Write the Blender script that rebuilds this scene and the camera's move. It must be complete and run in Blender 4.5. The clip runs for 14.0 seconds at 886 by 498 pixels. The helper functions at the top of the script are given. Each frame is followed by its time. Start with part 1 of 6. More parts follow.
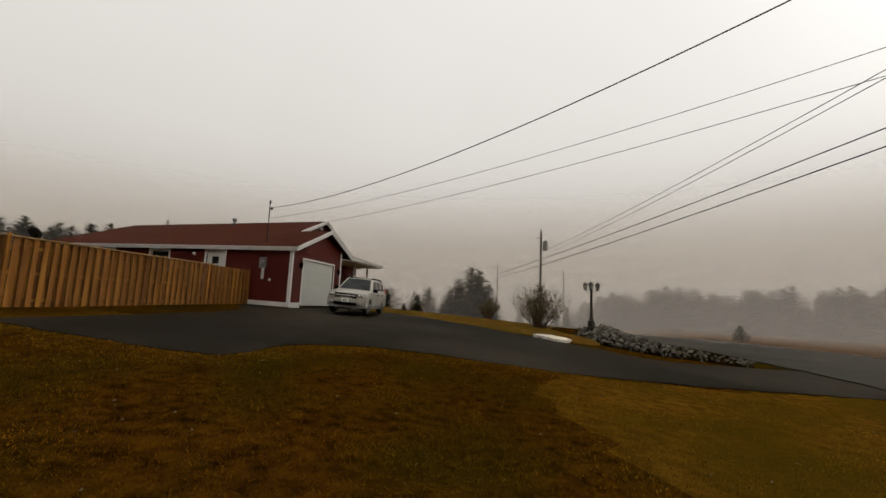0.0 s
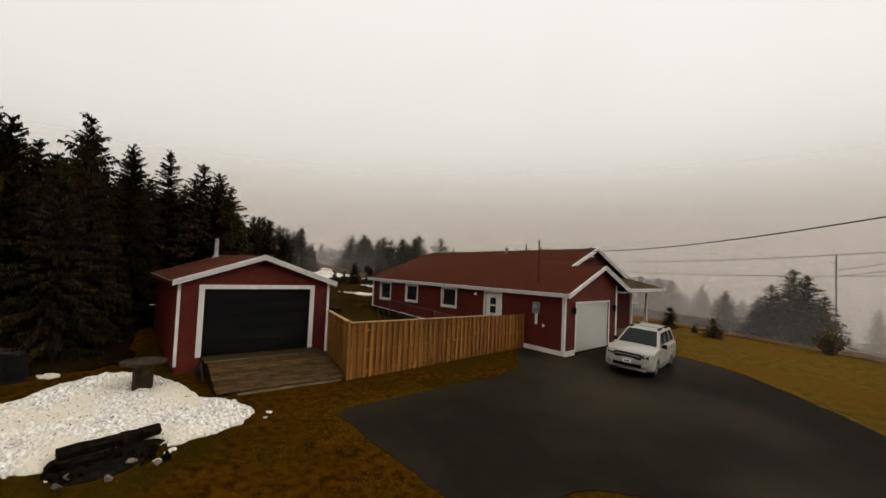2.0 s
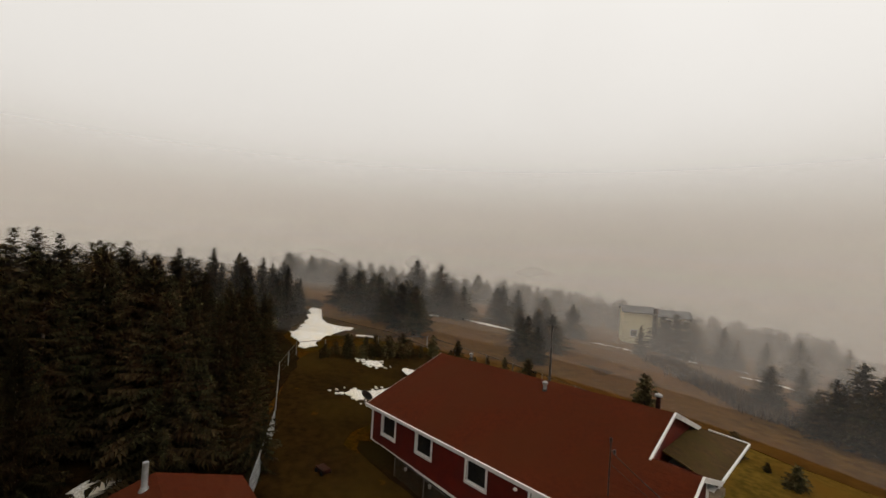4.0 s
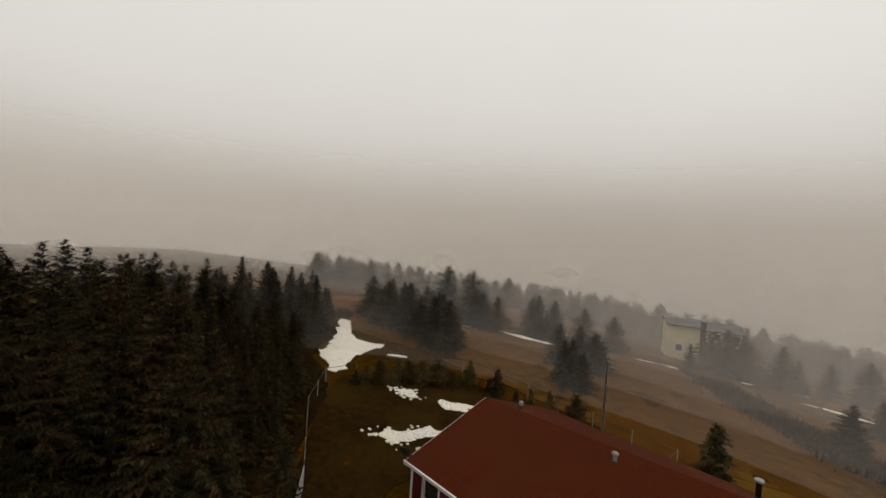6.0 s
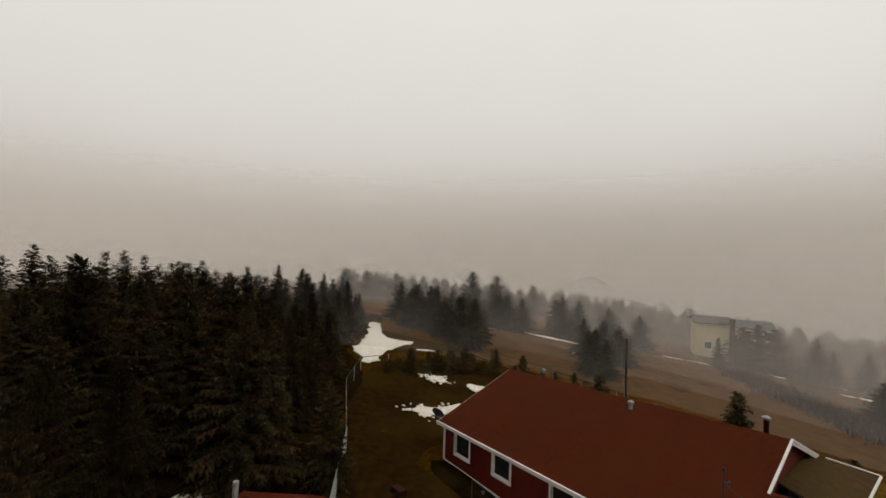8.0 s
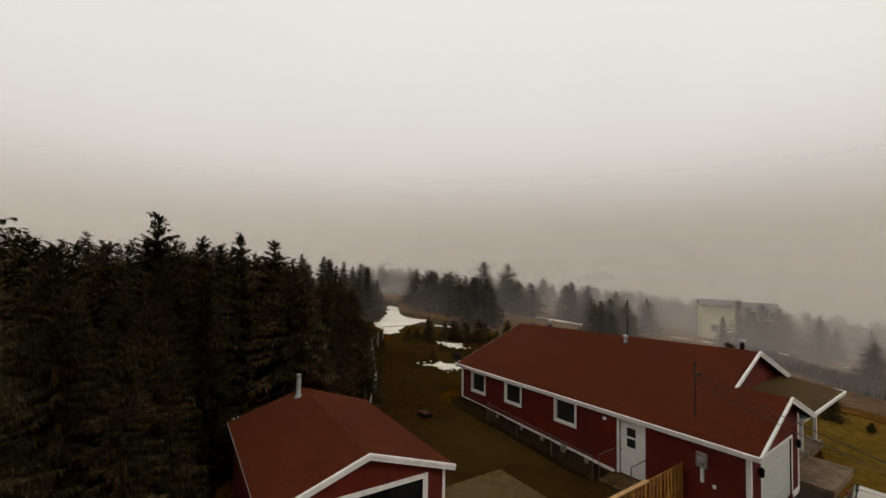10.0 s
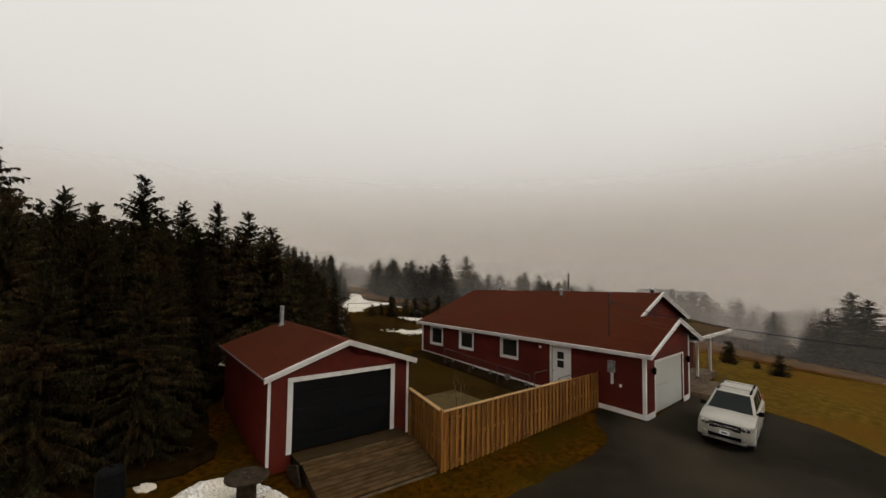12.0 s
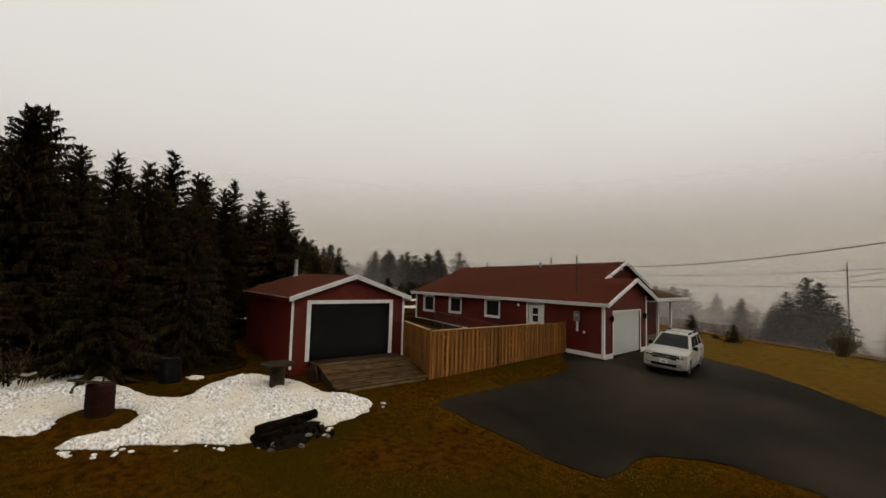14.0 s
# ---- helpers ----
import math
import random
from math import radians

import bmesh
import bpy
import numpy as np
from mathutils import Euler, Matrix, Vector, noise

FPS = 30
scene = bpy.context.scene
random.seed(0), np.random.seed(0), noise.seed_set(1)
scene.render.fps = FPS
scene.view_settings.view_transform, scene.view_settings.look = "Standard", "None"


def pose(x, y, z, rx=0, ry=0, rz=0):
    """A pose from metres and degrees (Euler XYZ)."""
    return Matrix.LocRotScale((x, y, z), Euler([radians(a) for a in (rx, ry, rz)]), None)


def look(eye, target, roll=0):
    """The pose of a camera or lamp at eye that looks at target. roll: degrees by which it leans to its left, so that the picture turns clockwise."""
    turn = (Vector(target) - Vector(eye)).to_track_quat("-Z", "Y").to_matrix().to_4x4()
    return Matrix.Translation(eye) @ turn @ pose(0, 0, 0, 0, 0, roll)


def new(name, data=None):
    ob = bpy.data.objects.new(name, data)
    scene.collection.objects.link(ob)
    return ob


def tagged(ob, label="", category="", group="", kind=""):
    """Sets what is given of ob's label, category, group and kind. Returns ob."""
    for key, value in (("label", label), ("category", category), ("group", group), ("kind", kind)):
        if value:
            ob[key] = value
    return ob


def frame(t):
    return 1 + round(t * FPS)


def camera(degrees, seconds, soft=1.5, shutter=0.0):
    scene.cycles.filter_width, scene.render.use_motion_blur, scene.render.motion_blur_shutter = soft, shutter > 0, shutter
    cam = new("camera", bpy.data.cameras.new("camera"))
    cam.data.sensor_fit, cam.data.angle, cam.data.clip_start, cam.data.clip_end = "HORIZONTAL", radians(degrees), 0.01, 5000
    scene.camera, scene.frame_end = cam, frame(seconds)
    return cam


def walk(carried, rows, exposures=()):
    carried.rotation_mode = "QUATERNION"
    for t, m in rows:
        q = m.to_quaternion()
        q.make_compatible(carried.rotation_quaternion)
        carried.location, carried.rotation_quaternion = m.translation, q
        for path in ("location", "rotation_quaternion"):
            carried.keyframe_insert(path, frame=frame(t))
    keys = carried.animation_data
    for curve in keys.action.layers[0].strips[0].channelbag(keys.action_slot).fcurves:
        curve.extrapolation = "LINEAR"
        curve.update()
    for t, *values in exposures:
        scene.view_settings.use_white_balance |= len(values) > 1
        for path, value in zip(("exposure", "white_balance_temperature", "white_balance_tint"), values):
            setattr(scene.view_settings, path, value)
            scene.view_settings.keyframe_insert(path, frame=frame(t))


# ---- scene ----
cam = camera(92.3, 14.0)
PATH = [
    (0, (0.392, 0.272, 0.334), (-0.02, 2.212, 0.589), 2.5),
    (0.5, (0.354, 0.561, 0.06), (-0.227, 2.456, 0.322), 2.2),
    (1, (0.392, 0.706, 0.284), (-0.501, 2.486, 0.472), 2.6),
    (1.5, (0.403, 0.957, 1.479), (-0.769, 2.572, 1.608), 2.6),
    (2, (-0.591, 1.072, 3.542), (-2.04, 2.449, 3.627), 2.5),
    (2.5, (-1.472, 1.574, 5.528), (-2.953, 2.918, 5.557), 2.6),
    (3, (-2.707, 2.22, 7.711), (-4.13, 3.624, 7.659), 2.8),
    (3.5, (-4.372, 3.277, 9.596), (-5.807, 4.669, 9.615), 3.1),
    (4, (-6.283, 3.919, 11.285), (-7.704, 5.326, 11.283), 3.4),
    (4.2, (-6.711, 4.421, 11.622), (-8.149, 5.812, 11.618), 3.4),
    (6.3, (-9.552, 4.995, 13.548), (-11.058, 6.311, 13.505), 3.7),
    (6.5, (-9.612, 4.737, 13.382), (-11.12, 6.05, 13.369), 3.3),
    (7, (-9.188, 4.338, 12.804), (-10.706, 5.64, 12.857), 3.0),
    (7.5, (-8.316, 3.845, 11.923), (-9.868, 5.106, 11.953), 2.9),
    (7.7, (-7.968, 3.734, 11.648), (-9.528, 4.985, 11.682), 2.4),
    (9.8, (-5.298, 1.684, 8.86), (-6.902, 2.876, 8.944), 0.6),
    (10, (-5.186, 1.461, 8.591), (-6.788, 2.657, 8.661), 0.8),
    (10.5, (-4.526, 0.998, 7.793), (-6.138, 2.176, 7.902), 0.6),
    (11, (-3.995, 0.48, 7.159), (-5.613, 1.649, 7.284), 0.7),
    (11.5, (-3.374, -0.043, 6.537), (-4.873, 1.277, 6.643), 1.1),
    (12, (-2.712, -0.508, 5.953), (-4.195, 0.829, 6.06), 0.7),
    (12.5, (-2.182, -0.986, 5.359), (-3.657, 0.356, 5.511), 0.7),
    (13, (-1.51, -1.413, 4.799), (-2.968, -0.053, 4.95), 1.2),
    (13.5, (-0.881, -1.935, 4.213), (-2.335, -0.567, 4.339), 1.4),
    (14, (-0.239, -2.424, 3.632), (-1.707, -1.072, 3.77), 1.6),
]
walk(cam, [(t, look(eye, target, roll)) for t, eye, target, roll in PATH],
     exposures=[(0, -0.10), (1.5, 0.08), (3, 0.14), (4, 0.08), (7, -0.10), (10, -0.02), (14, -0.08)])


# ---- world, light ----
world = bpy.data.worlds.new("overcast")
scene.world = world
world.use_nodes = True
wn, wl = world.node_tree.nodes, world.node_tree.links
wn.clear()
w_out = wn.new("ShaderNodeOutputWorld")
w_bg = wn.new("ShaderNodeBackground")
w_co = wn.new("ShaderNodeTexCoord")
w_sep = wn.new("ShaderNodeSeparateXYZ")
w_ramp = wn.new("ShaderNodeValToRGB")
w_noise = wn.new("ShaderNodeTexNoise")
w_mix = wn.new("ShaderNodeMixRGB")
w_sky = wn.new("ShaderNodeTexSky")
w_hsv = wn.new("ShaderNodeHueSaturation")
w_add = wn.new("ShaderNodeMixRGB")
w_sky.sky_type = "NISHITA"
w_sky.sun_disc = False
w_sky.sun_elevation, w_sky.sun_rotation = radians(42), radians(60)
w_sky.dust_density = 6.0
w_hsv.inputs["Saturation"].default_value = 0.12
w_hsv.inputs["Value"].default_value = 0.10
wl.new(w_sky.outputs[0], w_hsv.inputs["Color"])
wl.new(w_co.outputs["Generated"], w_sep.inputs[0])
wl.new(w_sep.outputs["Z"], w_ramp.inputs[0])
SKY = [(0.0, (0.420, 0.385, 0.346)), (0.06, (0.495, 0.459, 0.417)), (0.13, (0.580, 0.542, 0.497)), (0.22, (0.645, 0.609, 0.562)),
       (0.36, (0.705, 0.672, 0.626)), (0.65, (0.82, 0.79, 0.747)), (1.0, (0.90, 0.87, 0.83))]
el = w_ramp.color_ramp.elements
while len(el) < len(SKY):
    el.new(0.5)
for e, (p, c) in zip(el, SKY):
    e.position, e.color = p, (*c, 1)
w_noise.inputs["Scale"].default_value = 2.2
w_noise.inputs["Detail"].default_value = 5.0
wl.new(w_co.outputs["Generated"], w_noise.inputs["Vector"])
w_mix.blend_type, w_mix.inputs[0].default_value = "SOFT_LIGHT", 0.16
wl.new(w_ramp.outputs[0], w_mix.inputs[1])
wl.new(w_noise.outputs[0], w_mix.inputs[2])
w_add.blend_type, w_add.inputs[0].default_value = "ADD", 0.25
wl.new(w_mix.outputs[0], w_add.inputs[1])
wl.new(w_hsv.outputs[0], w_add.inputs[2])
wl.new(w_add.outputs[0], w_bg.inputs[0])
w_bg.inputs[1].default_value = 1.0
wl.new(w_bg.outputs[0], w_out.inputs[0])
sun = new("sun", bpy.data.lights.new("sun", "SUN"))
sun.data.energy, sun.data.angle, sun.data.color = 0.3, radians(25), (1.0, 0.95, 0.88)
sun.matrix_world = look((60, 20, 70), (-10, 15, 0))
scene.cycles.transparent_max_bounces = 40


# ---- materials ----
def material(name, a, b, scale=3.0, rough=0.8, bump=0.2, bump_scale=40.0, metal=0.0, c=None, c_scale=0.4, per_object=0.0, wave=None, spec=0.3, stretch=(1, 1, 1), per_island=0.0):
    """Two colours by fine noise, a third by large stains, relief by bump."""
    m = bpy.data.materials.new(name)
    m.use_nodes = True
    n, l = m.node_tree.nodes, m.node_tree.links
    p = n["Principled BSDF"]
    p.inputs["Roughness"].default_value, p.inputs["Metallic"].default_value = rough, metal
    p.inputs["Specular IOR Level"].default_value = spec
    co = n.new("ShaderNodeTexCoord")
    mp = n.new("ShaderNodeMapping")
    mp.inputs["Scale"].default_value = stretch
    l.new(co.outputs["Object"], mp.inputs[0])
    if per_object:
        info = n.new("ShaderNodeObjectInfo")
        times = n.new("ShaderNodeVectorMath")
        times.operation = "SCALE"
        times.inputs[0].default_value = (31.0, 57.0, 43.0)
        l.new(info.outputs["Random"], times.inputs["Scale"])
        l.new(times.outputs[0], mp.inputs["Location"])
    t = n.new("ShaderNodeTexNoise")
    t.inputs["Scale"].default_value, t.inputs["Detail"].default_value = scale, 6
    l.new(mp.outputs[0], t.inputs["Vector"])
    r = n.new("ShaderNodeValToRGB")
    r.color_ramp.elements[0].position, r.color_ramp.elements[1].position = 0.34, 0.66
    r.color_ramp.elements[0].color, r.color_ramp.elements[1].color = (*a, 1), (*b, 1)
    l.new(t.outputs[0], r.inputs[0])
    col = r.outputs[0]
    if c:
        t2 = n.new("ShaderNodeTexNoise")
        t2.inputs["Scale"].default_value, t2.inputs["Detail"].default_value = c_scale, 4
        l.new(mp.outputs[0], t2.inputs["Vector"])
        r2 = n.new("ShaderNodeValToRGB")
        r2.color_ramp.elements[0].position, r2.color_ramp.elements[1].position = 0.42, 0.64
        l.new(t2.outputs[0], r2.inputs[0])
        mx = n.new("ShaderNodeMixRGB")
        mx.inputs[2].default_value = (*c, 1)
        l.new(r2.outputs[0], mx.inputs[0])
        l.new(col, mx.inputs[1])
        col = mx.outputs[0]
    for amount, kind in ((per_object, "obj"), (per_island, "isl")):
        if amount:
            g = n.new("ShaderNodeObjectInfo") if kind == "obj" else n.new("ShaderNodeNewGeometry")
            mr = n.new("ShaderNodeMapRange")
            mr.inputs["To Min"].default_value, mr.inputs["To Max"].default_value = 1 - amount, 1 + amount
            l.new(g.outputs["Random" if kind == "obj" else "Random Per Island"], mr.inputs["Value"])
            hs = n.new("ShaderNodeHueSaturation")
            l.new(mr.outputs[0], hs.inputs["Value"])
            l.new(col, hs.inputs["Color"])
            col = hs.outputs[0]
    l.new(col, p.inputs["Base Color"])
    if bump:
        tb = n.new("ShaderNodeTexNoise")
        tb.inputs["Scale"].default_value, tb.inputs["Detail"].default_value = bump_scale, 5
        l.new(mp.outputs[0], tb.inputs["Vector"])
        bp = n.new("ShaderNodeBump")
        bp.inputs["Strength"].default_value, bp.inputs["Distance"].default_value = bump, 0.03
        l.new(tb.outputs[0], bp.inputs["Height"])
        l.new(bp.outputs[0], p.inputs["Normal"])
        rr = n.new("ShaderNodeMapRange")
        rr.inputs["To Min"].default_value, rr.inputs["To Max"].default_value = max(0.02, rough - 0.12), min(1, rough + 0.1)
        l.new(t.outputs[0], rr.inputs["Value"])
        l.new(rr.outputs[0], p.inputs["Roughness"])
    return m


M_GRASS = material("lawn", (0.0185, 0.0078, 0.0007), (0.0660, 0.0255, 0.0020), 5.0, 1.0, 1.0, 30, c=(0.0280, 0.0170, 0.0012), c_scale=0.45, spec=0.0)
M_OLIVE = material("olive_lawn", (0.060, 0.038, 0.0068), (0.108, 0.065, 0.0118), 2.6, 1.0, 0.9, 26, c=(0.092, 0.047, 0.0082), c_scale=0.16, spec=0.0)
M_YARD = material("yard_soil", (0.0120, 0.0066, 0.0020), (0.0250, 0.0131, 0.0035), 2.2, 1.0, 0.9, 20, c=(0.029, 0.0165, 0.0038), c_scale=0.22, spec=0.0)
M_FIELD = material("winter_field", (0.040, 0.0190, 0.0042), (0.084, 0.041, 0.0092), 0.9, 1.0, 0.9, 12, c=(0.072, 0.030, 0.0066), c_scale=0.07, spec=0.0)
M_BLADE = material("grass_blade", (0.036, 0.0148, 0.0014), (0.165, 0.064, 0.0070), 0.9, 0.95, 0, c=(0.052, 0.0345, 0.0030), c_scale=0.5, per_island=0.55, spec=0.0)
M_DRYBLADE = material("dry_grass_blade", (0.120, 0.056, 0.0064), (0.290, 0.138, 0.0200), 0.9, 0.95, 0, c=(0.110, 0.062, 0.0060), c_scale=0.5, per_island=0.45, spec=0.0)
M_DRYLAWN = material("dry_lawn", (0.054, 0.0250, 0.0026), (0.118, 0.055, 0.0066), 5.0, 1.0, 1.0, 30, c=(0.050, 0.029, 0.0026), c_scale=0.45, spec=0.0)
M_LITTER = material("dry_leaf_litter", (0.050, 0.030, 0.013), (0.15, 0.105, 0.062), 3.0, 0.9, 0, per_island=0.5, spec=0.1)
# Specular is nearly off; the paler large patches paint the wet sheen.
M_ASPHALT = material("wet_asphalt", (0.0085, 0.0066, 0.0044), (0.0150, 0.0118, 0.0078), 1.6, 0.70, 0.4, 90, c=(0.033, 0.0262, 0.0172), c_scale=0.16, spec=0.012)
M_ROAD = material("old_road", (0.026, 0.0225, 0.0150), (0.046, 0.040, 0.0270), 1.0, 0.75, 0.3, 60, c=(0.020, 0.0175, 0.0115), c_scale=0.15, spec=0.06)
M_SNOW = material("old_snow", (0.37, 0.315, 0.235), (0.90, 0.88, 0.835), 12.0, 0.85, 1.0, 15, c=(0.66, 0.585, 0.46), c_scale=0.9, spec=0.2, stretch=(0.7, 1.2, 1))


def speckle(m, colour, scale, low, high):
    """Adds small dark crumbs of dirt to a material."""
    n, l = m.node_tree.nodes, m.node_tree.links
    p = n["Principled BSDF"]
    base = p.inputs["Base Color"].links[0].from_socket
    co = n.new("ShaderNodeTexCoord")
    t = n.new("ShaderNodeTexNoise")
    t.inputs["Scale"].default_value, t.inputs["Detail"].default_value = scale, 2
    l.new(co.outputs["Object"], t.inputs["Vector"])
    r = n.new("ShaderNodeMapRange")
    r.inputs["From Min"].default_value, r.inputs["From Max"].default_value = low, high
    l.new(t.outputs[0], r.inputs["Value"])
    mx = n.new("ShaderNodeMixRGB")
    mx.inputs[2].default_value = (*colour, 1)
    l.new(r.outputs[0], mx.inputs[0])
    l.new(base, mx.inputs[1])
    l.new(mx.outputs[0], p.inputs["Base Color"])


speckle(M_SNOW, (0.12, 0.085, 0.05), 16.0, 0.62, 0.72)
M_SIDING = material("red_siding", (0.075, 0.0086, 0.0040), (0.104, 0.0122, 0.0052), 2.5, 0.65, 0.15, 50, c=(0.062, 0.0078, 0.0040), c_scale=0.5, spec=0.15)
M_SHINGLE = material("red_shingle", (0.049, 0.0090, 0.0028), (0.068, 0.0126, 0.0038), 5.0, 0.95, 0.6, 30, c=(0.056, 0.0125, 0.0038), c_scale=0.35, per_island=0.07, spec=0.05)
M_WHITE = material("white_paint", (0.54, 0.515, 0.475), (0.66, 0.635, 0.59), 3.0, 0.6, 0.1, 60, c=(0.56, 0.54, 0.50), c_scale=0.6)
M_GDOOR = material("offwhite_steel", (0.40, 0.40, 0.355), (0.44, 0.44, 0.395), 0.7, 0.5, 0.08, 60)
M_BLACKDOOR = material("black_rubber_door", (0.003, 0.003, 0.0033), (0.0065, 0.006, 0.006), 1.5, 0.7, 0.2, 30, spec=0.1)
M_FENCE = material("fresh_lumber", (0.165, 0.060, 0.0075), (0.310, 0.135, 0.0195), 5.0, 0.85, 0.3, 30, c=(0.135, 0.046, 0.007), c_scale=1.6, per_object=0.2, stretch=(1, 1, 0.18))
# Paler than M_FENCE, for the cap boards only.
M_CAP = material("pale_lumber", (0.270, 0.150, 0.052), (0.370, 0.225, 0.090), 6.0, 0.85, 0.3, 30, stretch=(1, 0.3, 1))
M_DECK = material("weathered_plank", (0.040, 0.0210, 0.0072), (0.078, 0.043, 0.0160), 6.0, 0.85, 0.5, 30, c=(0.092, 0.057, 0.027), c_scale=3.0, per_object=0.3, stretch=(1, 0.45, 1), spec=0.04)
M_LANDING = material("wet_plank", (0.022, 0.0120, 0.0042), (0.042, 0.0240, 0.0085), 4.0, 0.75, 0.4, 30, c=(0.032, 0.0185, 0.0066), c_scale=1.2, stretch=(1, 0.3, 1), spec=0.1)
M_FADED = material("faded_timber", (0.09, 0.060, 0.030), (0.20, 0.145, 0.085), 6.0, 0.85, 0.4, 30, c=(0.055, 0.036, 0.018), c_scale=2.0, stretch=(1, 0.3, 1), spec=0.15)
M_MOSSROOF = material("mossy_shingle", (0.038, 0.022, 0.009), (0.066, 0.037, 0.014), 3.0, 0.95, 0.6, 24, c=(0.050, 0.034, 0.010), c_scale=0.7, spec=0.05)
M_STEP = material("damp_porch_deck", (0.115, 0.078, 0.046), (0.185, 0.130, 0.082), 4.0, 0.8, 0.3, 40, c=(0.085, 0.058, 0.034), c_scale=1.2, spec=0.15)
M_CONCRETE = material("concrete", (0.046, 0.030, 0.0100), (0.080, 0.055, 0.0205), 3.0, 0.95, 0.3, 40, c=(0.070, 0.050, 0.020), c_scale=0.7, spec=0.04)
M_NEEDLE = material("spruce_needles", (0.0108, 0.0104, 0.0046), (0.0272, 0.0238, 0.0100), 1.5, 1.0, 0, c=(0.034, 0.0217, 0.0095), c_scale=0.6, per_object=0.4, per_island=0.3, spec=0.0)
# Paler than M_NEEDLE: haze over the young spruces is put into the colour.
M_YOUNG_HAZED = material("hazed_young_needles", (0.026, 0.0235, 0.0100), (0.060, 0.050, 0.022), 1.5, 1.0, 0, c=(0.055, 0.034, 0.014), c_scale=0.8, per_object=0.4, per_island=0.35, spec=0.0)
M_BARK = material("bark", (0.035, 0.026, 0.019), (0.075, 0.058, 0.044), 8.0, 0.9, 0.5, 30)
M_TWIG = material("bare_twig", (0.06, 0.035, 0.02), (0.13, 0.08, 0.045), 5.0, 0.9, 0.2, 30, per_island=0.3)
M_SCRUB = material("dark_scrub", (0.022, 0.014, 0.007), (0.050, 0.030, 0.014), 2.0, 0.95, 0, per_island=0.4, spec=0.0)
M_LEAF = material("dull_leaf", (0.035, 0.032, 0.010), (0.10, 0.075, 0.025), 3.0, 0.9, 0, per_island=0.5, spec=0.1)
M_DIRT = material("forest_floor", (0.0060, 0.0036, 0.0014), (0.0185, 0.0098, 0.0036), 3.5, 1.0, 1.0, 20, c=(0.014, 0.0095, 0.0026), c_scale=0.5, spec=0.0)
M_ROCK = material("grey_stone", (0.060, 0.052, 0.038), (0.17, 0.15, 0.115), 3.0, 0.85, 0.5, 14, c=(0.09, 0.076, 0.055), c_scale=2.0, per_object=0.45)
M_PAINT = material("silver_car_paint", (0.330, 0.312, 0.262), (0.375, 0.352, 0.300), 1.0, 0.34, 0.0, metal=0.25, spec=0.4)
M_GREYPLASTIC = material("grey_plastic", (0.13, 0.12, 0.105), (0.18, 0.17, 0.15), 6.0, 0.5, 0.1, 80)
M_BLACK = material("black_plastic", (0.004, 0.004, 0.0045), (0.008, 0.0078, 0.008), 6.0, 0.7, 0.1, 60, spec=0.06)
M_TYRE = material("tyre_rubber", (0.012, 0.012, 0.012), (0.022, 0.021, 0.020), 8.0, 0.85, 0.2, 60)
M_CHROME = material("chrome", (0.55, 0.55, 0.55), (0.70, 0.70, 0.70), 3.0, 0.2, 0.0, metal=1.0)
# Rim grey is lowered: the wheel arch shade is put into the colour.
M_RIM_SHADED = material("alloy", (0.13, 0.13, 0.13), (0.20, 0.20, 0.195), 4.0, 0.4, 0.0, metal=0.8)
M_LAMP = material("headlamp", (0.20, 0.19, 0.165), (0.42, 0.40, 0.36), 14.0, 0.12, 0.0, spec=0.5)
M_RED = material("red_plastic", (0.25, 0.01, 0.008), (0.35, 0.02, 0.012), 4.0, 0.3, 0.0, spec=0.6)
M_RUST = material("rusty_red_steel", (0.017, 0.0040, 0.0020), (0.036, 0.0085, 0.0038), 4.0, 0.85, 0.4, 30, c=(0.012, 0.0055, 0.0032), c_scale=2.0, spec=0.1)
M_IRON = material("dark_iron", (0.018, 0.014, 0.011), (0.04, 0.03, 0.022), 6.0, 0.6, 0.2, 40)
M_GALV = material("galvanised", (0.20, 0.20, 0.195), (0.32, 0.32, 0.31), 6.0, 0.5, 0.1, 40, metal=0.5)
M_PIPE = material("dull_pipe", (0.055, 0.05, 0.045), (0.10, 0.092, 0.082), 6.0, 0.6, 0.1, 40, metal=0.3)
M_POLE = material("pole_timber", (0.055, 0.045, 0.036), (0.11, 0.09, 0.07), 5.0, 0.9, 0.4, 30, stretch=(1, 1, 0.1))
M_WIRE = material("cable", (0.012, 0.012, 0.012), (0.02, 0.02, 0.02), 2.0, 0.7, 0)
M_YELLOW = material("cream_siding", (0.46, 0.40, 0.24), (0.56, 0.49, 0.31), 1.0, 0.7, 0.1, 30)
M_PLATE = material("plate", (0.7, 0.7, 0.7), (0.75, 0.75, 0.75), 4.0, 0.4, 0)
M_GREYROOF = material("grey_shingle", (0.06, 0.058, 0.055), (0.11, 0.105, 0.10), 4.0, 0.9, 0.3, 30)
M_ROT = material("charred_log", (0.0035, 0.0028, 0.002), (0.014, 0.010, 0.0065), 6.0, 0.95, 0.8, 20, spec=0.02)
M_SPOOL = material("spool_wood", (0.019, 0.0130, 0.0075), (0.046, 0.032, 0.0195), 6.0, 0.9, 0.4, 30, spec=0.1)


def glass_material(name, tint, rough, spec=0.45):
    m = bpy.data.materials.new(name)
    m.use_nodes = True
    p = m.node_tree.nodes["Principled BSDF"]
    p.inputs["Base Color"].default_value = (*tint, 1)
    p.inputs["Roughness"].default_value = rough
    p.inputs["Specular IOR Level"].default_value = spec
    return m


M_GLASS = glass_material("dark_window_glass", (0.018, 0.017, 0.015), 0.06)
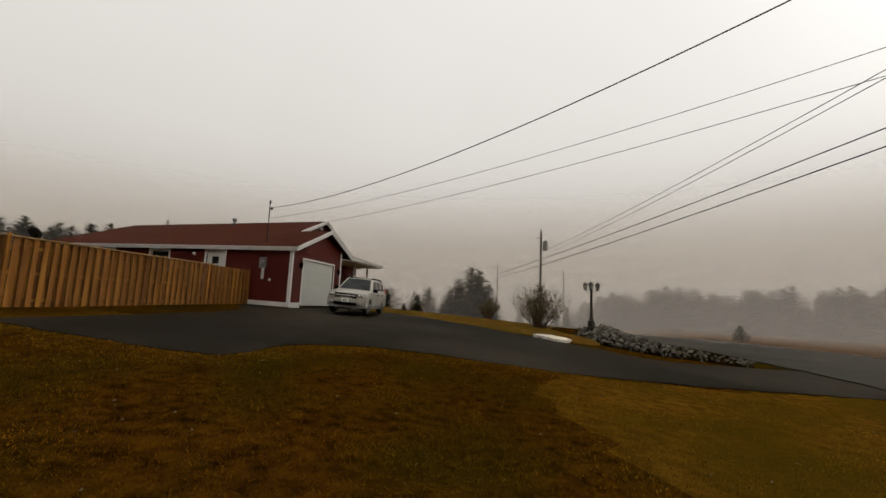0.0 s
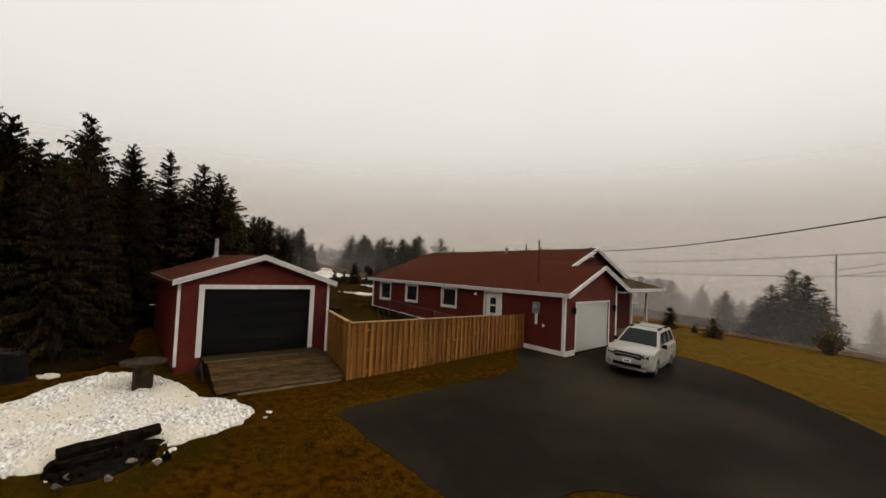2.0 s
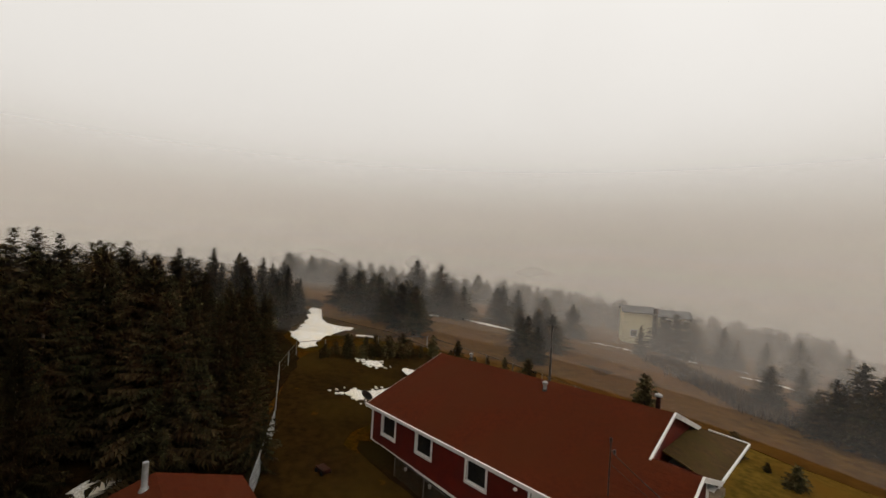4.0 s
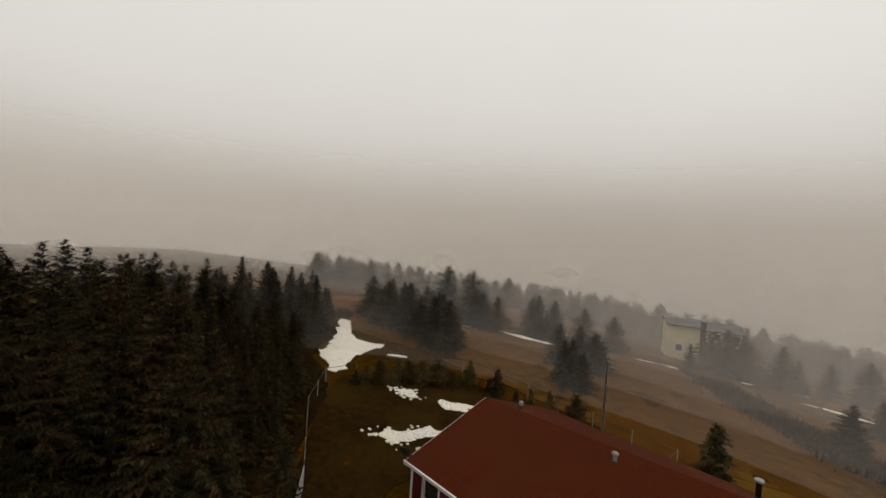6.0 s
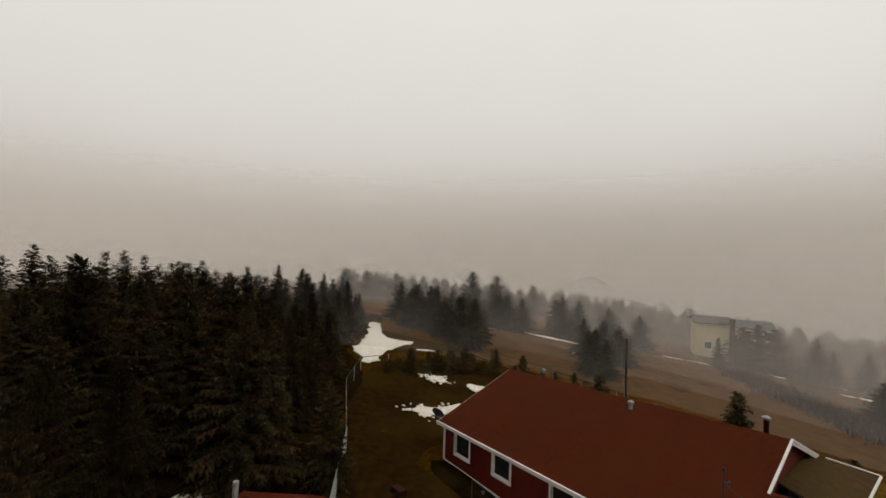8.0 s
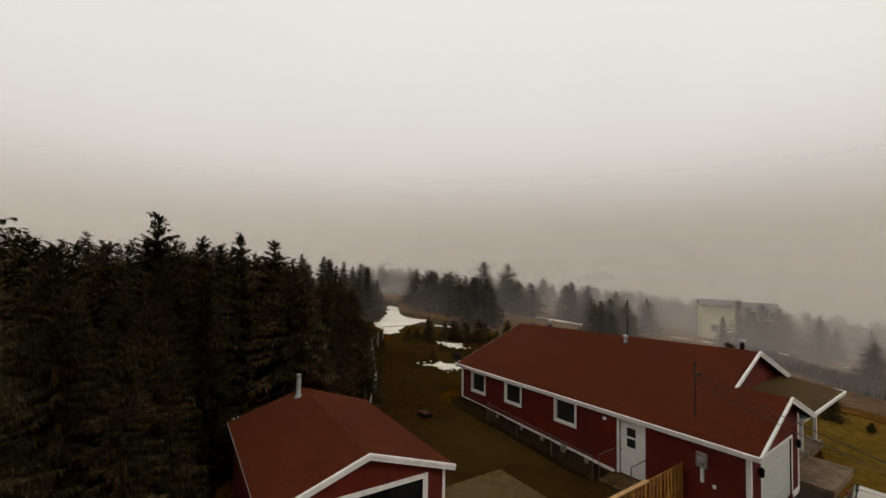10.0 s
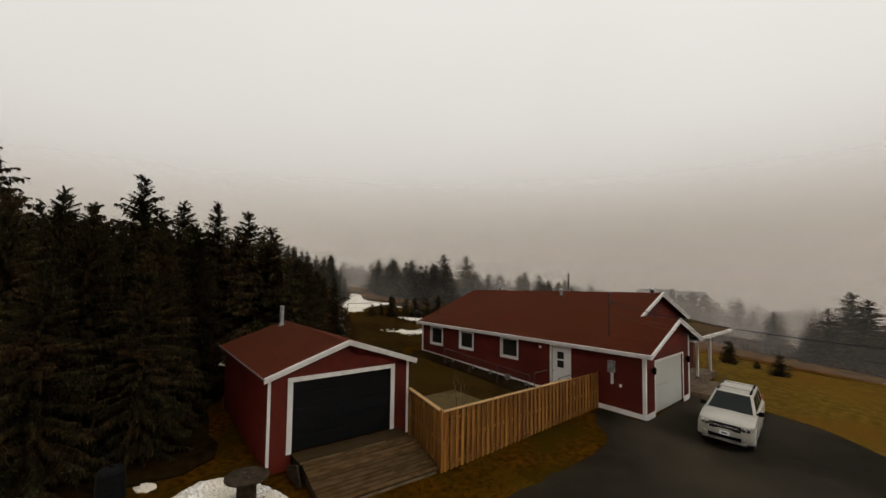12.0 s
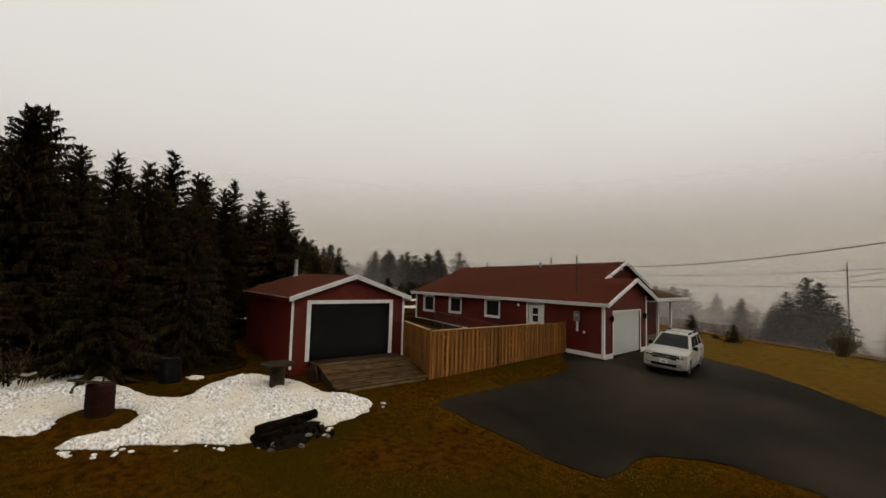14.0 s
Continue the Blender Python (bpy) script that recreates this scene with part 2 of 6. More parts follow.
M_CARGLASS = glass_material("tinted_car_glass", (0.010, 0.013, 0.011), 0.08, 0.12)


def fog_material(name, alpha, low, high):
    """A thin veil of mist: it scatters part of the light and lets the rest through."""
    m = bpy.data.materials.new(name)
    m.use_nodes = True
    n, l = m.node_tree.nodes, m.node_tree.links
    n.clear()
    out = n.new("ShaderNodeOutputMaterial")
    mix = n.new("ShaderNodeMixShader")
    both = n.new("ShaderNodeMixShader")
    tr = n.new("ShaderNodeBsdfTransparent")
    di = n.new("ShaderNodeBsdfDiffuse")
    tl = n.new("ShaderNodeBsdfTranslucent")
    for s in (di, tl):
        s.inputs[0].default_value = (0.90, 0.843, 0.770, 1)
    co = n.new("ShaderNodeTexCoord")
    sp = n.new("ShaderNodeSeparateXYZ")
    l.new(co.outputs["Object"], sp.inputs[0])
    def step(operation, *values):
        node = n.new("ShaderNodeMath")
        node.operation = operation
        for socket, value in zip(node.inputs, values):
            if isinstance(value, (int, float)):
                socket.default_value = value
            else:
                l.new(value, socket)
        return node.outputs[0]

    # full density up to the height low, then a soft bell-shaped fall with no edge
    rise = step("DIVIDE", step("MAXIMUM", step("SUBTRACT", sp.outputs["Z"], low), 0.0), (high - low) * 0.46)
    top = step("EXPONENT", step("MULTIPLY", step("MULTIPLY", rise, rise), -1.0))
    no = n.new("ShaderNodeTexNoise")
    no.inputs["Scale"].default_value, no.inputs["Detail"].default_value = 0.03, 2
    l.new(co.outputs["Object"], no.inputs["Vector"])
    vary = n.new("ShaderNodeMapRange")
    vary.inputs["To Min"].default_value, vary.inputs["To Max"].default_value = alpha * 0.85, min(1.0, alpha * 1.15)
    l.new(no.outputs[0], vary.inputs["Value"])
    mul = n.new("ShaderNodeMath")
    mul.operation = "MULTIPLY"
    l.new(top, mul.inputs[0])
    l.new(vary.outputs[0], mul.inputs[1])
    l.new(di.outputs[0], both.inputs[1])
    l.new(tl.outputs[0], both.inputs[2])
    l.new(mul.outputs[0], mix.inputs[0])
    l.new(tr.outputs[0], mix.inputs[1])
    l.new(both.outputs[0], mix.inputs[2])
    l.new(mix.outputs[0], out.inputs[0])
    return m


# ---- building helpers ----
def finish(name, bm, mat, smooth=False):
    me = bpy.data.meshes.new(name)
    bmesh.ops.recalc_face_normals(bm, faces=bm.faces)
    bm.to_mesh(me)
    bm.free()
    me.materials.append(mat)
    if smooth:
        me.polygons.foreach_set("use_smooth", [True] * len(me.polygons))
    return me


def part(name, bm, mat, parent=None, label="", smooth=False):
    ob = new(name, finish(name, bm, mat, smooth))
    if parent:
        ob.parent = parent
    if label:
        ob["label"] = label
    return ob


def thing(name, m, label, category, group="", kind=""):
    ob = new(name)
    ob.empty_display_size = 0.2
    ob.matrix_world = m
    return tagged(ob, label, category, group, kind)


def box(bm, x0, x1, y0, y1, z0, z1, bevel=0.0, m=None):
    t = Matrix.Translation(((x0 + x1) / 2, (y0 + y1) / 2, (z0 + z1) / 2)) @ Matrix.Diagonal((abs(x1 - x0), abs(y1 - y0), abs(z1 - z0), 1))
    g = bmesh.ops.create_cube(bm, size=1, matrix=(m @ t) if m else t)
    if bevel:
        es = list({e for v in g["verts"] for e in v.link_edges})
        bmesh.ops.bevel(bm, geom=es, offset=bevel, segments=2, affect="EDGES", profile=0.5)
    return bm


def boxes(*rows, bevel=0.0):
    bm = bmesh.new()
    for r in rows:
        box(bm, *r, bevel=bevel)
    return bm


def rod(bm, a, b, r0, r1=None, seg=10, caps=True):
    a, b = Vector(a), Vector(b)
    d = b - a
    m = Matrix.Translation((a + b) / 2) @ d.to_track_quat("Z", "Y").to_matrix().to_4x4()
    bmesh.ops.create_cone(bm, cap_ends=caps, segments=seg, radius1=r0, radius2=r0 if r1 is None else r1, depth=d.length, matrix=m)
    return bm


def prism(bm, pts, axis, lo, hi):
    """A flat outline pushed along an axis; pts are the other two coordinates in order."""
    def at(p, v):
        return {"x": (v, p[0], p[1]), "y": (p[0], v, p[1]), "z": (p[0], p[1], v)}[axis]
    a = [bm.verts.new(at(p, lo)) for p in pts]
    b = [bm.verts.new(at(p, hi)) for p in pts]
    bm.faces.new(a)
    bm.faces.new(b[::-1])
    for i in range(len(pts)):
        j = (i + 1) % len(pts)
        bm.faces.new((a[i], b[i], b[j], a[j]))
    return bm


def lathe(bm, profile, seg=20, m=Matrix()):
    rings = []
    for r, z in profile:
        rings.append([bm.verts.new(m @ Vector((r * math.cos(2 * math.pi * i / seg), r * math.sin(2 * math.pi * i / seg), z))) for i in range(seg)])
    for p, q in zip(rings, rings[1:]):
        for i in range(seg):
            bm.faces.new((p[i], p[(i + 1) % seg], q[(i + 1) % seg], q[i]))
    bm.faces.new(rings[0][::-1])
    bm.faces.new(rings[-1])
    return bm


def slab(bm, corners, thick):
    """A plate with its upper corners given, thickened downward."""
    up = [bm.verts.new(c) for c in corners]
    dn = [bm.verts.new((c[0], c[1], c[2] - thick)) for c in corners]
    bm.faces.new(up)
    bm.faces.new(dn[::-1])
    for i in range(len(up)):
        j = (i + 1) % len(up)
        bm.faces.new((up[i], dn[i], dn[j], up[j]))
    return bm


def clapboard(bm, p, q, z0, z1, out, step=0.115, lap=0.012, top=None):
    """Lapped boards on the wall line p-q; out points away from the wall. top(u): height of the wall there."""
    p, q, out = Vector((*p, 0)), Vector((*q, 0)), Vector((*out, 0))
    n = max(1, int(round((z1 - z0) / step)))
    h = (z1 - z0) / n
    L = (q - p).length
    for i in range(n):
        a, b = z0 + i * h, z0 + (i + 1) * h
        u0, u1 = 0.0, 1.0
        if top:
            us = [k / 160 for k in range(161) if top(k / 160) > a + h * 0.5]
            if not us:
                continue
            u0, u1 = us[0], us[-1]
        s, e = p.lerp(q, u0), p.lerp(q, u1)
        v = [bm.verts.new(s + out * lap + Vector((0, 0, a))), bm.verts.new(e + out * lap + Vector((0, 0, a))),
             bm.verts.new(e + out * 0.002 + Vector((0, 0, b))), bm.verts.new(s + out * 0.002 + Vector((0, 0, b))),
             bm.verts.new(s + Vector((0, 0, a))), bm.verts.new(e + Vector((0, 0, a)))]
        bm.faces.new((v[0], v[1], v[2], v[3]))
        bm.faces.new((v[4], v[5], v[1], v[0]))
    return bm


def soft_max(a):
    return 0.5 * (a + math.sqrt(a * a + 16))


def ground_z(x, y):
    z = -0.06 * (x + 13) if x > -70 else 3.42
    if x > 10:
        z = -1.38 - 0.012 * (x - 10)
    e = min(1.0, max(0.0, (x - 4) / 16))
    e = e * e * (3 - 2 * e)
    z -= 0.1 * (1 - 0.85 * e) * (soft_max(min(y, 160) - 36) - soft_max(-36))
    w = min(1.0, max(0.0, (20 - y) / 14))
    z -= 0.25 * w * w * (3 - 2 * w)
    return z


def smooth_outline(pts, step=0.4, rough=0.0, seed=1):
    """A closed line glided through the points, with small irregularities."""
    n = len(pts)
    out = []
    for i in range(n):
        p0, p1, p2, p3 = (Vector(pts[(i + k) % n]) for k in (-1, 0, 1, 2))
        k = max(2, int((p2 - p1).length / step))
        for j in range(k):
            t = j / k
            v = 0.5 * (2 * p1 + (p2 - p0) * t + (2 * p0 - 5 * p1 + 4 * p2 - p3) * t * t + (3 * p1 - p0 - 3 * p2 + p3) * t ** 3)
            if rough:
                w = noise.noise_vector(Vector((v.x * 1.3, v.y * 1.3, seed))) + 0.5 * noise.noise_vector(Vector((v.x * 4, v.y * 4, seed))) + 0.4 * noise.noise_vector(Vector((v.x * 10, v.y * 10, seed)))
                v = v + Vector((w.x, w.y)) * rough
            out.append(v)
    return out


def sheet(name, outline, lift, grid, mat, dome=0.0, lump=0.0, dome_width=0.8, skirt=0.12, grain=0.0):
    """A patch that lies on the ground inside an outline, swelling towards its middle."""
    from mathutils import geometry
    vs = [Vector((p.x, p.y)) for p in outline]
    ne = len(vs)
    xs, ys = [p.x for p in vs], [p.y for p in vs]
    ea, eb = np.array([(p.x, p.y) for p in vs]), np.roll(np.array([(p.x, p.y) for p in vs]), -1, 0)
    gx, gy = np.meshgrid(np.arange(min(xs), max(xs), grid), np.arange(min(ys), max(ys), grid))
    pts = np.c_[gx.ravel(), gy.ravel()] + np.random.uniform(-0.2, 0.2, (gx.size, 2)) * grid
    inside = np.zeros(len(pts), bool)
    dist = np.full(len(pts), 1e9)
    for a, b in zip(ea, eb):
        cond = (a[1] > pts[:, 1]) != (b[1] > pts[:, 1])
        with np.errstate(divide="ignore", invalid="ignore"):
            xx = (b[0] - a[0]) * (pts[:, 1] - a[1]) / (b[1] - a[1]) + a[0]
        inside ^= cond & (pts[:, 0] < xx)
        d = b - a
        k = np.clip(((pts - a) @ d) / max(1e-9, d @ d), 0, 1)
        dist = np.minimum(dist, np.hypot(*(pts - a - k[:, None] * d).T))
    ok = inside & (dist > grid * 0.3)
    vs += [Vector(p) for p in pts[ok]]
    depth = [0.0] * ne + list(dist[ok])
    co, _, faces, origin, _, _ = geometry.delaunay_2d_cdt(vs, [(i, (i + 1) % ne) for i in range(ne)], [], 1, 1e-5)
    bm = bmesh.new()
    made = []
    for i, p in enumerate(co):
        d = depth[origin[i][0]] if origin[i] and origin[i][0] < len(depth) else 0.0
        s = min(1.0, d / dome_width)
        z = ground_z(p.x, p.y) + lift + dome * math.sqrt(max(0.0, 1 - (1 - s) ** 2))
        if lump:
            z += s * lump * (noise.noise(Vector((p.x * 1.1, p.y * 1.1, 3))) + 0.6 * noise.noise(Vector((p.x * 3.7, p.y * 3.7, 7))))
        if grain:
            z += s * grain * (noise.noise(Vector((p.x * 8, p.y * 8, 5))) + 0.7 * noise.noise(Vector((p.x * 17, p.y * 17, 9))))
        made.append(bm.verts.new((p.x, p.y, z)))
    for f in faces:
        try:
            bm.faces.new([made[i] for i in f])
        except ValueError:
            pass
    rim = [e for e in bm.edges if len(e.link_faces) == 1]
    for e in rim:
        e.smooth = False
    ext = bmesh.ops.extrude_edge_only(bm, edges=rim)
    for v in ext["geom"]:
        if isinstance(v, bmesh.types.BMVert):
            v.co.z -= skirt
    return new(name, finish(name, bm, mat, True))


# ---- ground ----
def spread(lo, hi, step, far):
    out = list(np.arange(lo, hi + 1e-6, step))
    d, a, b = step, lo, hi
    while b < far:
        d *= 1.35
        a, b = a - d, b + d
        out = [a] + out + [b]
    return out


gx, gy = spread(-62, 34, 0.8, 2500), spread(-16, 100, 0.8, 2500)
verts = [(x, y, ground_z(x, y) + 0.012 * noise.noise(Vector((x * 0.5, y * 0.5, 0)))) for y in gy for x in gx]
nx = len(gx)
faces = [(j * nx + i, j * nx + i + 1, (j + 1) * nx + i + 1, (j + 1) * nx + i) for j in range(len(gy) - 1) for i in range(nx - 1)]
me = bpy.data.meshes.new("ground")
me.from_pydata(verts, [], faces)
me.materials.append(M_GRASS)
me.polygons.foreach_set("use_smooth", [True] * len(me.polygons))
ground = tagged(new("ground", me), "sloping lawn of dull brown and orange late winter grass", "lawn", kind="structure")

DRIVE = [(-10.6, 7.15), (-9.2, 6.95), (-7.6, 6.8), (-6.0, 6.75), (-5.05, 6.95), (-4.8, 7.6), (-4.85, 8.5), (-4.5, 9.4), (-3.3, 10.15), (-1.6, 10.3), (0.2, 10.2), (2.0, 10.25),
         (4.5, 10.9), (9, 12.4), (15, 13.0), (17, 16), (10, 16.8), (6.9, 15.6), (4.2, 14.8), (2.2, 16.4), (-0.3, 18.7), (-2.9, 21.3), (-5.3, 23.4), (-7.2, 24.0), (-9.3, 23.95),
         (-10.42, 23.5), (-10.42, 20), (-10.42, 17.85), (-11.5, 17.75), (-12.4, 17.6), (-11.7, 16.2), (-10.7, 15.2), (-10.35, 13.6), (-10.45, 11.7), (-10.6, 9.2)]
driveway = tagged(sheet("driveway", smooth_outline(DRIVE, 0.12, 0.10), 0.016, 0.7, M_ASPHALT, skirt=0.05), "dark wet asphalt driveway with ragged grass edges", "driveway", kind="structure")
ROAD = [(9, 16.5), (11, 9), (14, -4), (23, -4), (21, 10), (18, 24), (14, 33), (9, 45), (2, 62), (-4, 62), (1, 45), (5, 32), (7.5, 22)]
road = tagged(sheet("road", smooth_outline(ROAD, 0.6, 0.25), 0.05, 1.2, M_ROAD, skirt=0.08), "pale grey damp gravel-strewn road", "road", kind="structure")
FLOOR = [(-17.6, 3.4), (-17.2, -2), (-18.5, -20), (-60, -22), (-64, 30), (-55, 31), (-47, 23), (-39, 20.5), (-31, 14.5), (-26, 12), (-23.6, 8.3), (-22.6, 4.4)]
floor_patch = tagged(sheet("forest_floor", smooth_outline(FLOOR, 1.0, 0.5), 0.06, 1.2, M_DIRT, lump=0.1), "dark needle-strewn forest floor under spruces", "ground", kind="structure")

SIDE = [(-9.6, 24.1), (-7.2, 24.1), (-5.3, 23.5), (-2.85, 21.4), (-0.25, 18.8), (1.0, 21.5), (1.5, 27), (1, 36), (-9, 38), (-18, 37), (-18.7, 31), (-12, 30.2)]
tagged(sheet("side_lawn", smooth_outline(SIDE, 0.6, 0.25), 0.026, 1.0, M_OLIVE, 0.0, 0.03), "olive and straw-coloured mown side lawn", "lawn", kind="structure")
EASTLAWN = [(1.2, 9.9), (0.6, 7.5), (1.6, 4.5), (3.0, 1.5), (5.0, -3.0), (13.0, -3.5), (10.6, 9.0), (8.6, 12.0), (4.5, 10.6), (2.6, 10.1)]
tagged(sheet("east_lawn", smooth_outline(EASTLAWN, 0.3, 0.4), 0.006, 0.8, M_DRYLAWN, skirt=0.03), "dry straw-orange lawn beside the road", "lawn", kind="structure")
YARD = [(-13.1, 17.3), (-18, 17.3), (-22, 17.3), (-26.2, 17.3), (-26.5, 30.5), (-30, 31.5), (-38, 31), (-40, 22), (-31.5, 15.2), (-27.5, 12.6), (-24.5, 10.8), (-20.5, 10.0), (-16.0, 9.8), (-13.2, 9.4)]
tagged(sheet("back_yard", smooth_outline(YARD, 0.8, 0.2), 0.022, 1.0, M_YARD, 0.0, 0.04), "dark brown trodden back yard grass and soil", "lawn", kind="structure")
FIELD = [(-70, 34.5), (-41, 33.2), (-30, 34.2), (-19, 34.6), (-14, 37.5), (0, 38.5), (3, 50), (-3, 66), (-4, 120), (-75, 120)]
EAST = [(24, -4), (22.2, 10), (19, 24.5), (15, 34), (10, 46), (3.5, 62), (2, 80), (20, 115), (95, 110), (95, -4)]
tagged(sheet("field", smooth_outline(EAST, 1.5, 0.4), 0.05, 2.5, M_FIELD, 0.0, 0.1), "rough brown field beyond the road", "field", kind="structure")
tagged(sheet("field", smooth_outline(FIELD, 1.5, 0.5), 0.05, 2.5, M_FIELD, 0.0, 0.1), "wide dull brown winter field", "field", kind="structure")

# ---- snow ----
SNOW_A = [(-20.5, -4.2), (-19.6, -2.75), (-19.0, -1.8), (-18.0, -0.95), (-17.1, -0.55), (-16.0, -0.2), (-15.0, 0.3), (-14.95, 0.85), (-15.65, 1.6), (-16.1, 2.2), (-16.2, 3.2), (-15.3, 3.95), (-14.2, 4.35), (-13.3, 4.5), (-12.9, 4.85), (-12.1, 5.2), (-11.65, 5.25), (-10.95, 4.45), (-10.95, 3.65),
          (-10.75, 3.15), (-11.1, 3.25), (-11.4, 2.9), (-11.4, 2.2), (-11.35, 1.65), (-11.05, 1.4), (-10.85, 1.3), (-11.05, 0.9), (-11.6, 0.2), (-11.8, -0.3), (-12.2, -0.9), (-12.2, -1.25), (-12.55, -1.8), (-12.9, -2.0), (-13.1, -1.7), (-13.15, -1.2), (-13.45, -0.7), (-14.1, -0.45), (-14.95, -0.75), (-15.2, -1.4), (-14.9, -1.85), (-13.9, -2.4), (-14.3, -3.3), (-15.2, -5.0)]
edge_rnd = random.Random(17)
for k in range(46):
    ex, ey = SNOW_A[edge_rnd.randrange(14, 32)]
    cx, cy, r = ex + edge_rnd.uniform(0.0, 0.45), ey + edge_rnd.uniform(-0.45, 0.35), edge_rnd.uniform(0.03, 0.11)
    ring = [(cx + r * edge_rnd.uniform(0.6, 1.3) * math.cos(v), cy + r * edge_rnd.uniform(0.6, 1.3) * math.sin(v)) for v in (0, 0.9, 1.8, 2.7, 3.6, 4.5, 5.4)]
    tagged(sheet("snow_crumb", smooth_outline(ring, 0.06), 0.012, 0.06, M_SNOW, 0.04), "small crumb of old snow beside the bank", "snow", kind="structure")
snow = tagged(sheet("snow_bank", smooth_outline(SNOW_A, 0.07, 0.16), 0.02, 0.10, M_SNOW, 0.14, 0.13, 0.5, grain=0.11), "granular old snow bank melting on the grass", "snow", kind="structure")


def snow_patch(cx, cy, rx, ry, turn, seed, label, lump=0.06, lift=0.035, crumbs=0):
    rnd = random.Random(seed)
    pts = []
    for k in range(12):
        a = 2 * math.pi * k / 12
        r = rnd.uniform(0.65, 1.2)
        x, y = rx * r * math.cos(a), ry * r * math.sin(a)
        pts.append((cx + x * math.cos(turn) - y * math.sin(turn), cy + x * math.sin(turn) + y * math.cos(turn)))
    s = min(rx, ry)
    if crumbs:
        for k in range(crumbs):
            a, q = rnd.uniform(0, 6.28), rnd.uniform(0.9, 1.9)
            x, y = rx * q * math.cos(a), ry * q * math.sin(a)
            r = rnd.uniform(0.06, 0.19)
            px, py = cx + x * math.cos(turn) - y * math.sin(turn), cy + x * math.sin(turn) + y * math.cos(turn)
            ring = [(px + r * rnd.uniform(0.5, 1.3) * math.cos(v), py + r * rnd.uniform(0.5, 1.3) * math.sin(v)) for v in (0, 0.9, 1.8, 2.7, 3.6, 4.5, 5.4)]
            tagged(sheet("snow_crumb", smooth_outline(ring, 0.12), 0.06, 0.12, M_SNOW, 0.05), "small crumb of old snow in the yard grass", "snow", kind="structure")
    return tagged(sheet("snow_patch", smooth_outline(pts, 0.16 * max(1, s * 0.5), 0.28 * min(s, 1.2), seed), lift, max(0.25, s * 0.3), M_SNOW, 0.08, lump), label, "snow", kind="structure")


OLD = "leftover patch of old snow on brown grass"
snow_patch(-28.05, 6.45, 1.05, 0.5, radians(108), 41, "leftover patch of old snow behind the garage at the edge of the wood", 0.06, 0.17)
snow_patch(1.25, 17.75, 0.95, 0.42, radians(-50), 3, OLD, 0.02, 0.11)
TONGUE = [(-46.9, 23.4), (-48.2, 25.2), (-52.5, 28.0), (-57.0, 30.8), (-56.0, 31.6), (-51.2, 29.3), (-48.6, 28.6), (-46.0, 30.0), (-45.0, 27.3), (-43.4, 24.8), (-42.0, 23.3), (-41.8, 21.9), (-43.6, 22.6)]
tagged(sheet("snow_patch", smooth_outline(TONGUE, 0.4, 0.5, 8), 0.05, 0.6, M_SNOW, 0.10, 0.05), OLD, "snow", kind="structure")
SPECKLED = [(-35.2, 25.2, 1.0, 0.55, 0.3), (-30.3, 20.9, 1.25, 0.9, 0.9)]
for i, (cx, cy, rx, ry, tn) in enumerate([(-42.8, 29.6, 0.9, 0.3, 0.8), (-31.6, 27.1, 1.3, 1.0, 0.5), (-29.6, 22.9, 1.5, 0.75, 1.0), (-52.2, 48.8, 1.8, 0.4, 1.3), (-47.0, 54.3, 4.6, 1.1, 0.45),
                                          (-37.9, 49.2, 1.4, 0.3, 1.2), (-35.1, 52.8, 0.8, 0.3, 1.0), (-33.2, 67.4, 3.0, 0.45, 0.5), (-24.0, 74.0, 1.0, 0.45, 0.5), (-25.1, 66.8, 0.5, 0.25, 0.5),
                                          (-19.0, 77.9, 0.9, 0.5, 0.2), (-17.2, 71.8, 1.4, 0.3, 0.6), (-13.6, 72.9, 3.4, 0.8, 0.15), (-31.5, 98.0, 3.6, 0.6, 0.4), (8.2, 44, 2.2, 0.6, 0.2),
                                          (-17.9, 0.9, 0.35, 0.25, 0), (-16.9, 1.5, 0.3, 0.22, 0.5)] + SPECKLED):
    snow_patch(cx, cy, rx, ry, tn, 20 + i, OLD, crumbs=(26 if (cx, cy, rx, ry, tn) in SPECKLED else 0))

# ---- house ----
HX0, HX1, GX = -25.1, -12.15, -10.4
HY0, HY1, GY1 = 17.9, 29.3, 23.0
RIDGE_Y, RIDGE_Z, SLOPE = 23.66, 4.97, 0.4
LOW_Y = 21.0
EAVE_Y = 17.72


def roof_left(y):
    return RIDGE_Z - SLOPE * (RIDGE_Y - y)


def roof_right(y):
    return RIDGE_Z - SLOPE * (y - RIDGE_Y)


LOW_Z = roof_left(LOW_Y)
EAVE_Z = roof_left(EAVE_Y)
house = thing("house", Matrix(), "red-sided bungalow with white trim, attached garage and red shingle roof", "house")

# the long wall, with its openings cut through
OPENINGS = [(-24.16, -23.12, 1.32, 2.32), (-21.45, -20.42, 1.40, 2.34), (-18.18, -17.12, 1.40, 2.36), (-14.95, -13.98, 0.22, 2.34)]
bm = bmesh.new()
edges = [HX0] + [v for o in OPENINGS for v in o[:2]] + [GX]
for i in range(0, len(edges), 2):
    box(bm, edges[i], edges[i + 1], HY0, HY0 + 0.15, -0.6, 2.55)
for x0, x1, z0, z1 in OPENINGS:
    box(bm, x0, x1, HY0, HY0 + 0.15, -0.6, z0)
    box(bm, x0, x1, HY0, HY0 + 0.15, z1, 2.55)
wall_long = part("wall", bm, M_SIDING, house)
bm = bmesh.new()
for i in range(0, len(edges), 2):
    clapboard(bm, (edges[i], HY0), (edges[i + 1], HY0), -0.3, 2.52, (0, -1))
